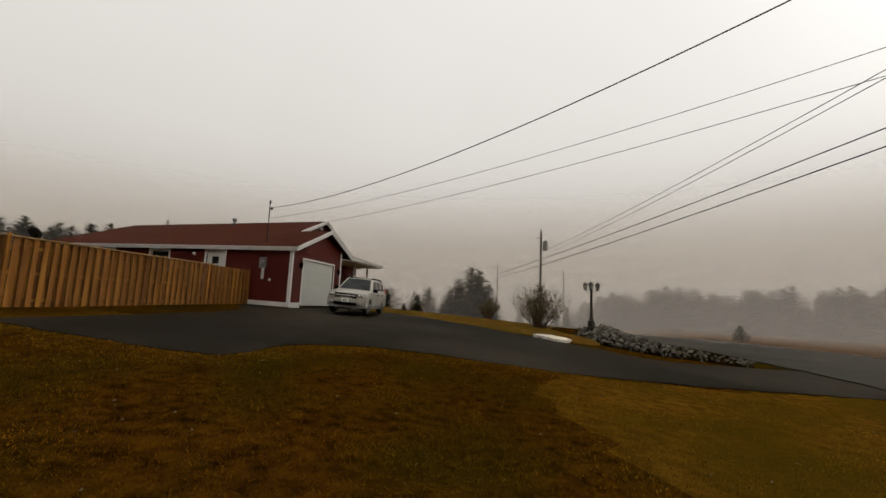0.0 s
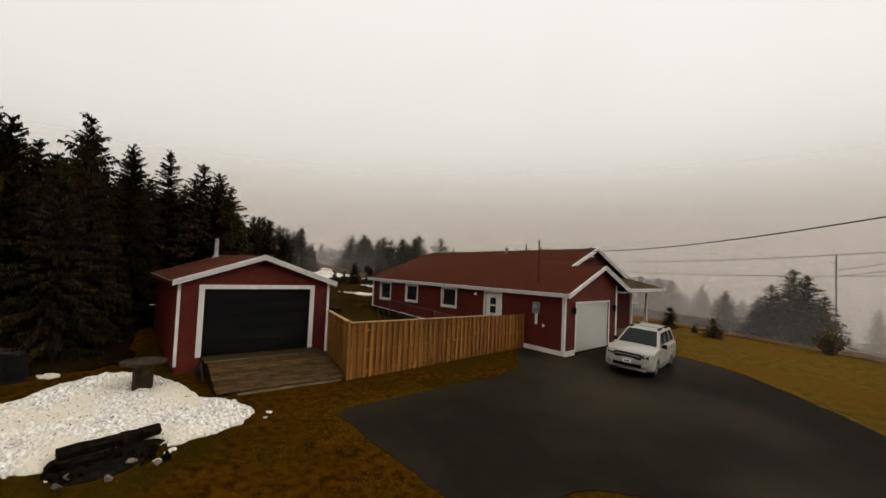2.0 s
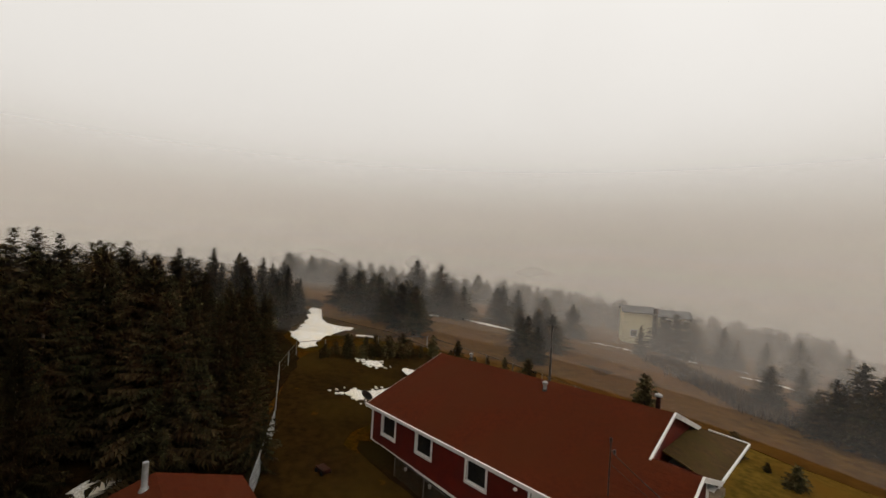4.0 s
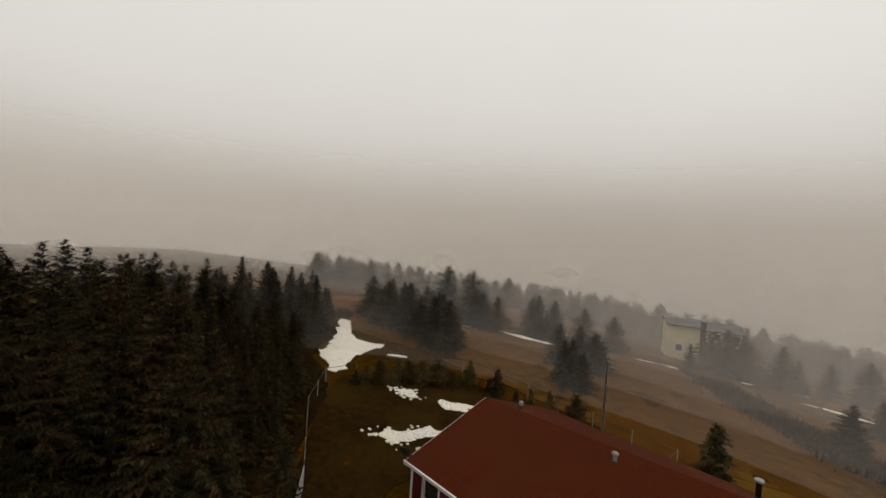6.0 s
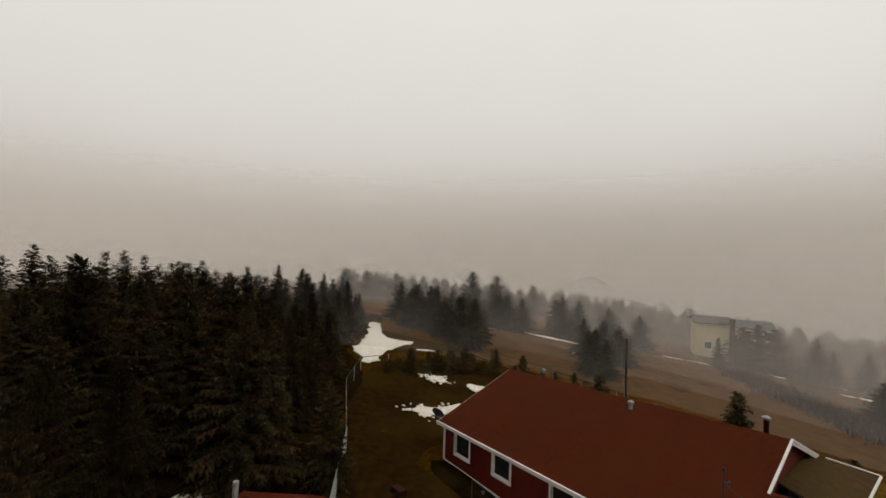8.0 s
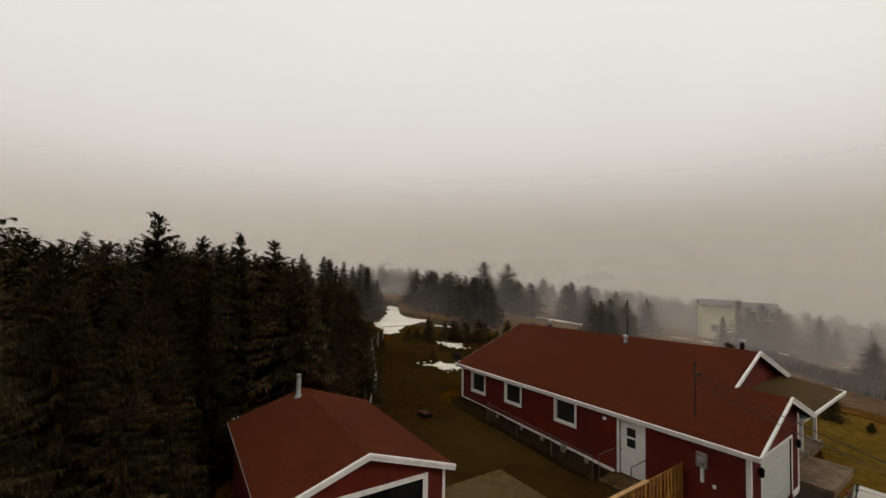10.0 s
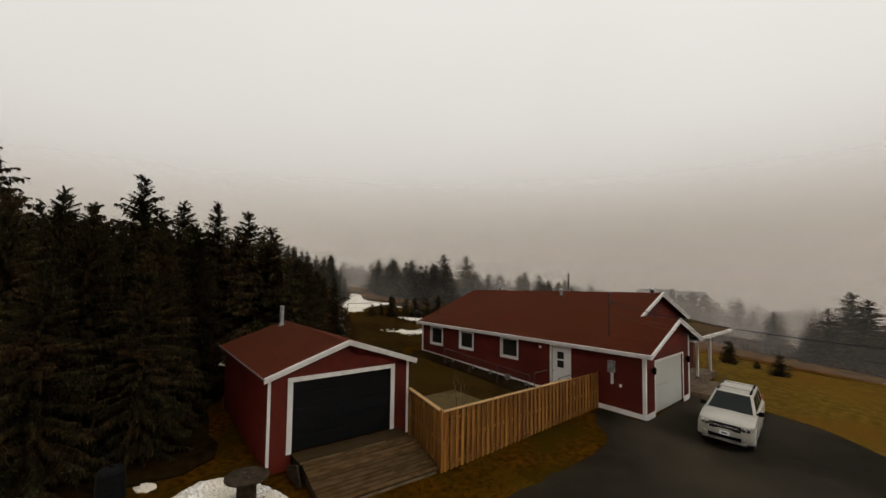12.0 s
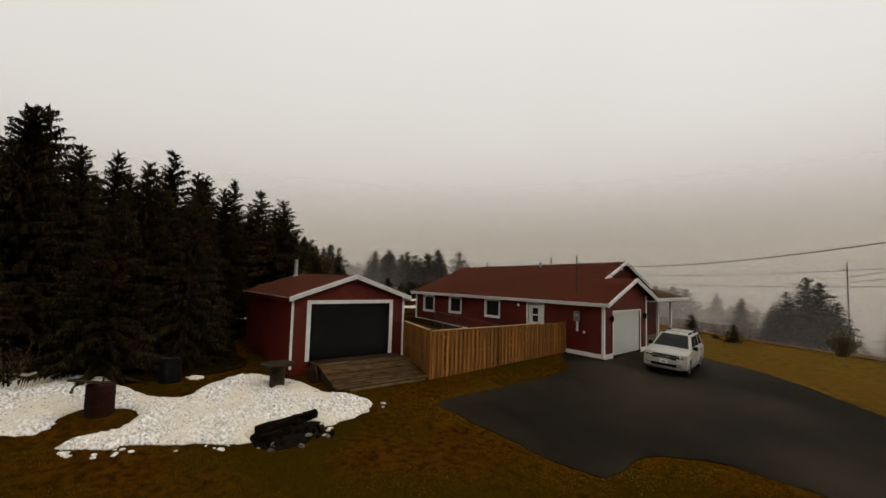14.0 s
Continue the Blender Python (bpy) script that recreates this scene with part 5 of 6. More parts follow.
VERGE = [(0.2, 18.5), (2.2, 17.0), (3.0, 18.0), (2.2, 20.5), (0.6, 24.0), (-2.5, 26.5), (-3.0, 22.5)]
tagged(sheet("verge", smooth_outline(VERGE, 0.4, 0.15), 0.04, 0.5, M_OLIVE, 0.22, 0.06, 1.5), "low grassy verge beside the driveway", "lawn", kind="structure")


# ---- poles and cables ----
def utility_pole(x, y, top, label, transformer=False, r=0.14, arm=True, lean=0.0):
    z = ground_z(x, y)
    p = thing("utility_pole", pose(x, y, z, 0, lean, 0), label, "pole", "utility poles")
    h = top - z
    part("pole", rod(bmesh.new(), (0, 0, -0.5), (0, 0, h), r, r * 0.7, 12), M_POLE, p)
    if arm:
        part("insulator", lathe(bmesh.new(), [(0.03, h), (0.06, h + 0.05), (0.06, h + 0.16), (0.02, h + 0.25)], 8), M_GREYPLASTIC, p)
        part("bracket", box(bmesh.new(), -0.5, 0.1, -0.04, 0.04, h - 0.75, h - 0.67), M_POLE, p)
    if transformer:
        can = part("transformer", lathe(bmesh.new(), [(0.22, h - 2.0), (0.25, h - 1.95), (0.25, h - 1.1), (0.2, h - 1.02), (0.05, h - 0.98)], 16, pose(0.42, 0, 0)), M_GREYPLASTIC, p, "grey transformer can")
        part("bushing", rod(bmesh.new(), (0.42, 0, h - 1.0), (0.42, 0, h - 0.75), 0.04), M_GREYPLASTIC, can)
    return p


utility_pole(1.22, 44.5, 8.15, "weathered timber utility pole with a grey transformer", True)
utility_pole(19.6, -0.8, 8.6, "weathered timber utility pole beside the road")
utility_pole(-23.2, 32.9, 5.95, "plain dark timber pole standing in the field", r=0.10, arm=False)
utility_pole(-4.5, 62.0, 6.5, "weathered timber utility pole faint in the mist", r=0.09)
utility_pole(6.0, 80.0, 7.0, "weathered timber utility pole faint in the mist")


def cable(a, b, sag, r, label):
    cu = bpy.data.curves.new("cable", "CURVE")
    cu.dimensions, cu.bevel_depth, cu.bevel_resolution = "3D", r, 1
    sp = cu.splines.new("POLY")
    n = 40
    sp.points.add(n)
    a, b = Vector(a), Vector(b)
    for k in range(n + 1):
        t = k / n
        p = a.lerp(b, t)
        sp.points[k].co = (p.x, p.y, p.z - 4 * sag * t * (1 - t), 1)
    cu.materials.append(M_WIRE)
    return tagged(new("overhead_cable", cu), label, "cable", "overhead cables")


cable((-12.27, 18.6, 4.64), (17.49, -1.22, 9.55), 2.0, 0.013, "black service cable sagging to the house mast")
cable((-12.43, 18.79, 4.16), (20.88, -1.21, 7.47), 1.31, 0.0065, "thin overhead cable to the house mast")
cable((-12.3, 19.8, 3.84), (20.71, -2.39, 6.39), 1.11, 0.0065, "thin overhead cable to the house gable")
cable((-4.4, 62.0, 5.0), (20.52, 11.29, 10.11), 0.40, 0.03, "thin overhead cable along the road")
cable((-4.4, 62.0, 4.4), (20.46, 8.45, 9.03), 0.45, 0.03, "thin overhead cable along the road")
cable((2.42, 70.1, 9.6), (18.9, 11.7, 12.65), 0.59, 0.022, "thin overhead cable along the road")
cable((3.0, 70.0, 9.2), (19.6, 11.4, 12.7), 0.55, 0.022, "thin overhead cable along the road")


# ---- trees ----
def spruce_triangles(seed, height, spread_r, whorls, dense=1.0, bare=0.0, detail=1.0):
    """The needle sprays of one spruce as loose triangles."""
    rnd = random.Random(seed)
    verts = []
    for w in range(whorls):
        f = (w + rnd.uniform(0, 0.6)) / whorls
        z = height * (0.03 + bare * 0.9 + (0.95 - bare * 0.9) * f)
        reach = spread_r * (1 - f) ** 0.72 * rnd.uniform(0.78, 1.12) + 0.16
        n = max(6, int((7 + 3 * (1 - f)) * dense))
        off = rnd.uniform(0, 6.28)
        for k in range(n):
            if rnd.random() < 0.06:
                continue
            a = off + 2 * math.pi * k / n + rnd.uniform(-0.3, 0.3)
            L = reach * rnd.uniform(0.6, 1.15)
            zk = z + rnd.uniform(-0.75, 0.75) * height / whorls
            d = Vector((math.cos(a), math.sin(a), 0))
            s = Vector((-math.sin(a), math.cos(a), 0))
            droop = rnd.uniform(0.10, 0.42) * (1.0 - 0.8 * f)
            lift = 0.10 + 0.62 * f * f
            m = max(2, int((2.5 + L * 2.6) * detail))
            for j in range(m):
                t = (j + 0.5) / m
                p = d * (L * t) + Vector((0, 0, zk + L * (lift * t - droop * t * t)))
                wd = (0.14 + 0.26 * L * (1 - t) + 0.05 * L) * rnd.uniform(0.6, 1.3) / detail ** 0.75
                fwd = d * (L / m * 1.7)
                sag = Vector((0, 0, rnd.uniform(-0.30, -0.04) * (0.4 + L * 0.35)))
                tip = p + fwd * 0.6
                verts += [p - fwd * 0.25, p + s * wd + fwd * rnd.uniform(0.2, 0.9) + sag, tip]
                verts += [p - fwd * 0.25, tip, p - s * wd + fwd * rnd.uniform(0.2, 0.9) + sag]
                verts += [p - s * wd * 0.45, p + s * wd * 0.45, p + fwd * rnd.uniform(0.1, 0.9) + s * (wd * rnd.uniform(-0.8, 0.8)) + Vector((0, 0, -rnd.uniform(0.05, 0.22) - 0.12 * L))]
    top = Vector((0, 0, height))
    for k in range(4):
        a = k * 1.57
        v = Vector((math.cos(a), math.sin(a), 0)) * 0.09
        verts += [top, top - Vector((0, 0, 0.6)) + v, top - Vector((0, 0, 0.5)) + v.cross(Vector((0, 0, 1)))]
    return verts


def spruce_meshes(*args, needles=None, **kw):
    height = args[1]
    trunk = bmesh.new()
    rod(trunk, (0, 0, -0.3), (0, 0, height * 0.97), height * 0.014 + 0.03, 0.01, 7)
    vs = spruce_triangles(*args, **kw)
    me = bpy.data.meshes.new("crown")
    me.from_pydata([tuple(v) for v in vs], [], [(i, i + 1, i + 2) for i in range(0, len(vs), 3)])
    me.materials.append(needles or M_NEEDLE)
    return finish("trunk", trunk, M_BARK, True), me


SPRUCE = [spruce_meshes(1, 10.0, 2.7, 32, 1.0, 0.0, 1.6), spruce_meshes(2, 10.0, 2.2, 34, 1.0, 0.0, 1.6), spruce_meshes(3, 10.0, 3.0, 30, 1.0, 0.0, 1.6), spruce_meshes(4, 10.0, 2.0, 32, 0.9, 0.06, 1.6), spruce_meshes(5, 10.0, 2.4, 28, 0.9, 0.10, 1.6)]
NEAR = [spruce_meshes(11, 10.0, 2.7, 40, 1.1, 0.0, 3.2), spruce_meshes(12, 10.0, 2.3, 40, 1.1, 0.0, 3.2)]
YOUNG = [spruce_meshes(7, 3.0, 1.0, 17, 1.0, needles=M_YOUNG_HAZED), spruce_meshes(8, 3.0, 0.8, 16, 1.0, needles=M_YOUNG_HAZED), spruce_meshes(9, 3.0, 1.2, 15, 1.0, needles=M_YOUNG_HAZED)]
FAR = [np.array([tuple(v) for v in spruce_triangles(20 + k, 10.0, 2.3 + 0.3 * k, 30, 0.8, 0.0, 0.62)]) for k in range(4)]
far_woods = []


def far_tree(x, y, h, rnd, wide=1.0):
    """One tree of a wood too far or too deep to be picked apart."""
    a = rnd.uniform(0, 6.28)
    k = h / 10
    v = FAR[rnd.randrange(4)] * (k * wide, k * wide, k)
    w = np.empty_like(v)
    w[:, 0] = v[:, 0] * math.cos(a) - v[:, 1] * math.sin(a) + x
    w[:, 1] = v[:, 0] * math.sin(a) + v[:, 1] * math.cos(a) + y
    w[:, 2] = v[:, 2] + ground_z(x, y) - 0.2
    far_woods.append(w)


def tree(x, y, h, kind=None, label="", group="", wide=1.0, young=False, rnd=random):
    pick = rnd.randrange(3 if young else 5)
    pick = pick if kind is None else kind
    tr, cr = YOUNG[pick] if young else NEAR[pick % 2] if x > -27 and y < 5 else SPRUCE[pick]
    k = h / (3.0 if young else 10.0)
    place = Matrix.LocRotScale((x, y, ground_z(x, y)), Euler((rnd.uniform(-0.03, 0.03), rnd.uniform(-0.03, 0.03), rnd.uniform(0, 6.28))), (k * wide, k * wide, k))
    if -29.6 < x < -23.0 and 4.4 < y < 8.2:
        return None                     # the small clearing behind the garage
    t = new("spruce_tree")
    t.empty_display_size = 0.2
    t.matrix_world = place
    tagged(t, label or "dark green spruce with drooping dense branches", "tree", group or "spruce trees")
    for nm, me in (("trunk", tr), ("crown", cr)):
        o = new(nm, me)
        o.parent = t
    return t


rnd = random.Random(42)
EDGE = [(-17.5, 2.0), (-20.5, 2.6), (-22.9, 3.0), (-23.9, 7.6), (-26.5, 10.8), (-31.5, 13.0), (-40, 19.6), (-47.5, 21.8), (-55, 29.5), (-64, 33)]


def forest_edge(x):
    for (xa, ya), (xb, yb) in zip(EDGE, EDGE[1:]):
        if xb <= x <= xa:
            return ya + (yb - ya) * (x - xa) / (xb - xa)
    return -99


placed = []


def room(x, y, d):
    for a, b in placed:
        if (a - x) ** 2 + (b - y) ** 2 < d * d:
            return False
    placed.append((x, y))
    return True


FOREST = "dark green spruce in the dense wood behind the garage"
for x, y, h, k in [(-26.0, 11.9, 5.0, 0), (-30.5, 2.7, 10.2, 2), (-22.0, -4.6, 9.4, 2), (-20.6, -7.6, 8.4, 0), (-19.8, -10.5, 8.2, 2), (-24.5, -0.5, 8.6, 0), (-31.0, 9.3, 7.6, 1), (-28.8, 6.0, 7.2, 3), (-18.9, 1.5, 6.4, 3), (-20.6, 2.2, 7.4, 1), (-22.6, 2.4, 8.0, 1), (-24.0, 4.2, 7.6, 3), (-24.4, 6.6, 7.2, 1)]:
    placed.append((x, y))
    tree(x, y, h, k, FOREST, "spruce wood", 0.95, rnd=rnd)
for i in range(3400):
    x, y = rnd.uniform(-64, -18.4), rnd.uniform(-22, 31)
    e = forest_edge(x)
    if y > e - 0.7 or (x > -20.0 and y > -0.5):
        continue
    front = min(e - y, (-18.2 - x) * 0.8)
    if not room(x, y, 1.6 if front < 6 else (2.1 if front < 16 else 2.5)):
        continue
    h = rnd.uniform(6.0, 8.3) + (1.2 if front > 5 else 0) + (1.6 if y < -2.5 and x > -34 else 0) - (0.9 if x < -34 else 0) - 1.5 * min(1.0, max(0.0, (-34 - x) / 6)) * min(1.0, max(0.0, (y - 6) / 10))
    if front < 1.8:
        h *= rnd.uniform(0.6, 0.85)
    if front > 15 or (front > 9 and rnd.random() < 0.5):
        far_tree(x, y, h + 0.4, rnd)
    else:
        tree(x, y, h, label=FOREST, group="spruce wood", wide=rnd.uniform(0.95, 1.25), rnd=rnd)
STAND = "misty dark spruce in a stand beyond the yard"
for i in range(500):
    x, y = rnd.uniform(-60, -41), rnd.uniform(32, 48)
    if y < 33.5 - (x + 42) * 0.12 or y > 36 - (x + 42) * 0.75:
        continue
    if room(x, y, 2.2):
        if y < 38 - (x + 42) * 0.3:
            tree(x, y, rnd.uniform(4.2, 5.8), label=STAND, group="spruce stand", rnd=rnd, wide=1.7)
        else:
            far_tree(x, y, rnd.uniform(4.0, 5.6), rnd, 1.2)
for x, y, h, w in [(-30.2, 40.2, 4.6, 1.5), (-31.3, 40.9, 4.2, 1.6), (-29.4, 40.8, 3.6, 1.6), (-35.9, 47.0, 4.6, 1.9), (-34.4, 48.5, 4.8, 2.0), (-33.0, 49.5, 4.4, 1.9), (-6.4, 48.4, 6.4, 2.0), (-5.4, 46.8, 5.8, 2.0), (-7.6, 47.6, 4.8, 1.9), (-4.2, 46.0, 4.2, 1.9), (-9.0, 48.6, 3.4, 1.8),
                   (-28.8, 66.5, 5.6, 1.1), (-21.0, 76.8, 8.0, 1.3), (-27.0, 75.9, 8.8, 2.0), (-25.2, 76.6, 8.4, 2.1), (-29.0, 76.5, 7.8, 2.0), (-19.6, 78.6, 6.0, 1.6), (-16.5, 81.0, 6.5, 1.8),
                   (-51.5, 50.5, 5.4, 1.9), (-49.6, 52.0, 5.2, 2.0), (-53.5, 51.0, 5.4, 2.0), (-46.5, 57.8, 8.4, 1.9), (-44.8, 59.0, 8.0, 2.0), (-48.4, 58.6, 7.6, 1.9), (-41.5, 62.0, 7.6, 1.9), (-57.0, 54.0, 8.0, 1.8), (-60.5, 52.0, 8.0, 1.8), (-39.0, 66.0, 7.0, 1.8),
                   (-13, 84, 8, 1.5), (-8, 88, 8, 1.5), (3.5, 58, 5, 1.3), (5.0, 60, 5.5, 1.3), (-11, 64, 5, 1.5), (-1.5, 75, 7, 1.5), (-12.5, 53.0, 4.2, 1.7)]:
    h *= 0.75 if y > 55 else 1.0
    tree(x, y, h, label="lone spruce fading in the mist on the field", group="field spruces", rnd=rnd, wide=w)
for i in range(1500):
    a = radians(rnd.uniform(-62, 4))
    d = rnd.uniform(74, 104)
    x, y = 0.7 - math.sin(a) * d, math.cos(a) * d
    if x < 8 or (x < 18 and d < 78) or not room(x, y, 1.9):
        continue
    far_tree(x, y, rnd.uniform(4.0, 7.4), rnd, 1.7)
for i in range(420):
    a = radians(rnd.uniform(4, 64))
    d = rnd.uniform(104, 138)
    x, y = -3 - math.sin(a) * d, math.cos(a) * d
    if room(x, y, 2.6):
        far_tree(x, y, rnd.uniform(4.5, 7.0), rnd, 1.4)
for i in range(95):
    t = rnd.random()
    if rnd.random() < 0.62:
        x, y = -39.0 + 4.5 * t + rnd.uniform(-0.7, 0.7), 22.8 + 9.3 * t + rnd.uniform(-0.8, 0.8)
    else:
        x, y = -33 + 7.5 * t, 31.6 + 1.6 * t + rnd.uniform(-0.7, 0.7)
    if room(x, y, 0.9):
        tree(x, y, rnd.uniform(1.0, 2.2), label="young spruce in the rough hedge row", group="young spruces", young=True, rnd=rnd)
for x, y, h, k in [(-11.7, 34.8, 1.6, 0), (-8.6, 33.5, 1.35, 2), (-10.0, 34.5, 0.55, 2), (-17.0, 35.0, 3.3, 1)]:
    tree(x, y, h, k, "small yard spruce on the brown lawn", "yard spruces", 1.1, True, rnd)
fv = np.concatenate(far_woods)
me = bpy.data.meshes.new("far_woods")
me.from_pydata(fv.tolist(), [], np.arange(len(fv)).reshape(-1, 3).tolist())
me.materials.append(M_NEEDLE)
tagged(new("far_woods", me), "dense dark spruce woods fading into the mist", "woods", kind="stuff")


def bare_bush(x, y, h, n, label, leaf=0, name="shrub", spread_a=0.75):
    r = random.Random(int(x * 10) + 77)
    z = ground_z(x, y)
    b = thing(name, pose(x, y, z), label, "bush")
    stems = bmesh.new()
    verts, faces = [], []
    for i in range(n):
        a, tilt = r.uniform(0, 6.28), r.uniform(0.05, spread_a)
        d = Vector((math.cos(a) * math.sin(tilt), math.sin(a) * math.sin(tilt), math.cos(tilt)))
        L = h * r.uniform(0.65, 1.08)
        p = Vector((r.uniform(-0.15, 0.15), r.uniform(-0.15, 0.15), -0.05))
        segs = 4
        for s in range(segs):
            q = p + d * (L / segs) + Vector((r.uniform(-1, 1), r.uniform(-1, 1), 0)) * 0.04 * h
            rod(stems, p, q, 0.014 * (1 - s / segs) + 0.005, 0.014 * (1 - (s + 1) / segs) + 0.004, 4, False)
            for k in range(2 if s else 0):
                td = (d + Vector((r.uniform(-1, 1), r.uniform(-1, 1), r.uniform(0, 0.7))) * 0.8).normalized()
                e = q + td * h * r.uniform(0.10, 0.25)
                rod(stems, q, e, 0.006, 0.003, 3, False)
                for m in range(leaf):
                    c = q.lerp(e, r.uniform(0.2, 1.1)) + Vector((r.uniform(-1, 1), r.uniform(-1, 1), r.uniform(-1, 1))) * 0.05
                    u = Vector((r.uniform(-1, 1), r.uniform(-1, 1), r.uniform(-1, 1))).normalized() * r.uniform(0.03, 0.06)
                    v = u.orthogonal().normalized() * r.uniform(0.015, 0.03)
                    kk = len(verts)
                    verts.extend([tuple(c - u), tuple(c + v), tuple(c + u), tuple(c - v)])
                    faces.append((kk, kk + 1, kk + 2, kk + 3))
            p = q
    part("branchwork", stems, M_TWIG, b, "thin bare stems")
    if leaf:
        me = bpy.data.meshes.new("leaves")
        me.from_pydata(verts, [], faces)
        me.materials.append(M_LEAF)
        o = new("leaves", me)
        o.parent = b
        o["label"] = "sparse dull olive leaves"
    return b


bare_bush(0.75, 21.6, 2.05, 130, "half-bare rounded shrub with reddish stems by the lamp", 3, spread_a=0.85)
bare_bush(-3.15, 36.0, 1.45, 90, "half-bare rounded reddish shrub on the lawn", 4)
tree(15.6, 36.2, 1.15, 2, "small dark bushy spruce alone beside the road", "field spruces", 1.35, True, random.Random(3))

# low dark scrub along the ditch in the field
ditch_rnd = random.Random(23)
DITCH = [(-26.0, 66.0), (-20.9, 59.6), (-15.7, 54.4), (-11.5, 49.5)]
verts, faces = [], []
for i in range(9000):
    q = ditch_rnd.uniform(0, 2.999)
    a, b = Vector(DITCH[int(q)]), Vector(DITCH[int(q) + 1])
    p = a.lerp(b, q % 1) + Vector((ditch_rnd.gauss(0, 1.0), ditch_rnd.gauss(0, 1.1)))
    z = ground_z(p.x, p.y)
    ang, h, w = ditch_rnd.uniform(0, 6.28), ditch_rnd.uniform(0.3, 1.1), ditch_rnd.uniform(0.04, 0.12)
    dx, dy = w * math.cos(ang), w * math.sin(ang)
    k = len(verts)
    verts += [(p.x - dx, p.y - dy, z - 0.05), (p.x + dx, p.y + dy, z - 0.05), (p.x + ditch_rnd.gauss(0, 0.2), p.y + ditch_rnd.gauss(0, 0.2), z + h)]
    faces.append((k, k + 1, k + 2))
me = bpy.data.meshes.new("ditch_scrub")
me.from_pydata(verts, [], faces)
me.materials.append(M_SCRUB)
tagged(new("ditch_scrub", me), "low dark alder scrub along the field ditch", "scrub", kind="stuff")

# ---- far houses ----
def far_house(m, w, d, h, label, windows, roof_rise):
    """A plain house: walls, gable roof and front windows; local y points to its back."""
    hs = thing("far_house", m, label, "house")
    bm = bmesh.new()
    box(bm, 0, w, 0, d, -1.0, h)
    prism(bm, [(0, h), (d, h), (d / 2, h + roof_rise)], "x", 0, w)
    part("wall", bm, M_YELLOW, hs)
    for s in (0, 1):
        bm = bmesh.new()
        e = -0.35 if s == 0 else d + 0.35
        z = h - roof_rise * 0.35 / (d / 2)
        slab(bm, [(-0.3, e, z + 0.1), (w + 0.3, e, z + 0.1), (w + 0.3, d / 2, h + roof_rise + 0.1), (-0.3, d / 2, h + roof_rise + 0.1)], 0.12)
        part("roof", bm, M_GREYROOF, hs, "grey shingle roof slope")
    for x, z, ww, hh in windows:
        wn_ = part("window", boxes((x - ww / 2 - 0.12, x - ww / 2, -0.06, 0.02, z - hh / 2 - 0.12, z + hh / 2 + 0.12), (x + ww / 2, x + ww / 2 + 0.12, -0.06, 0.02, z - hh / 2 - 0.12, z + hh / 2 + 0.12),
                                   (x - ww / 2, x + ww / 2, -0.06, 0.02, z + hh / 2, z + hh / 2 + 0.12), (x - ww / 2, x + ww / 2, -0.06, 0.02, z - hh / 2 - 0.12, z - hh / 2)), M_WHITE, hs, "white window frame")
        part("pane", boxes((x - ww / 2, x + ww / 2, -0.03, -0.01, z - hh / 2, z + hh / 2)), M_GLASS, wn_)
    return hs


far_house(pose(-35.6, 77.0, ground_z(-36, 77) + 0.2, 0, 0, 28), 4.9, 6.0, 5.0, "pale cream two-storey house in the mist", [(1.7, 1.5, 0.9, 1.0)], 0.7)
far_house(pose(-31.2, 80.0, ground_z(-33, 79) + 0.2, 0, 0, 28), 5.0, 5.0, 5.0, "pale cream house wing with three windows in the mist", [(1.6, 4.0, 0.9, 1.1), (2.9, 4.0, 0.9, 1.1), (4.2, 4.0, 0.9, 1.1)], 0.8)
part("chimney", boxes((-31.55, -30.95, 78.9, 79.5, -4.0, 3.4), bevel=0.02), M_RUST)
tagged(bpy.data.objects["chimney"], "brown brick chimney beside the cream house", "chimney")
far_house(pose(24.5, 92.0, ground_z(24.5, 92) + 0.2, 0, 0, -10), 6.0, 5.0, 2.6, "small pale house hidden in the mist by trees", [(2.0, 1.6, 1.0, 1.1), (5.0, 1.6, 1.0, 1.1)], 1.6)


# ---- yard things ----
def wire_fence(points, label):
    f = thing("wire_fence", Matrix(), label, "fence")
    for (xa, ya), (xb, yb) in zip(points, points[1:]):
        n = max(1, round(math.hypot(xb - xa, yb - ya) / 3.0))
        for k in range(n):
            t0, t1 = k / n, (k + 1) / n
            a = Vector((xa + (xb - xa) * t0, ya + (yb - ya) * t0, 0))
            b = Vector((xa + (xb - xa) * t1, ya + (yb - ya) * t1, 0))
            a.z, b.z = ground_z(a.x, a.y), ground_z(b.x, b.y)
            h = Vector((0, 0, 1.15))
            part("rail", rod(bmesh.new(), a + h, b + h, 0.02, seg=6), M_IRON, f)
            part("post", rod(bmesh.new(), a - Vector((0, 0, 0.2)), a + h + Vector((0, 0, 0.06)), 0.028, seg=8), M_GALV, f)
            for z in (0.35, 0.75):
                part("wire", rod(bmesh.new(), a + Vector((0, 0, z)), b + Vector((0, 0, z)), 0.005, seg=4), M_IRON, f)
    return f


wire_fence([(-28.6, 14.0), (-35.6, 17.3), (-39.8, 20.6), (-39.4, 25.7), (-36.9, 32.8), (-30.0, 33.6), (-18.74, 33.9), (-18.6, 31.5)], "thin galvanised pipe and wire fence round the back yard")


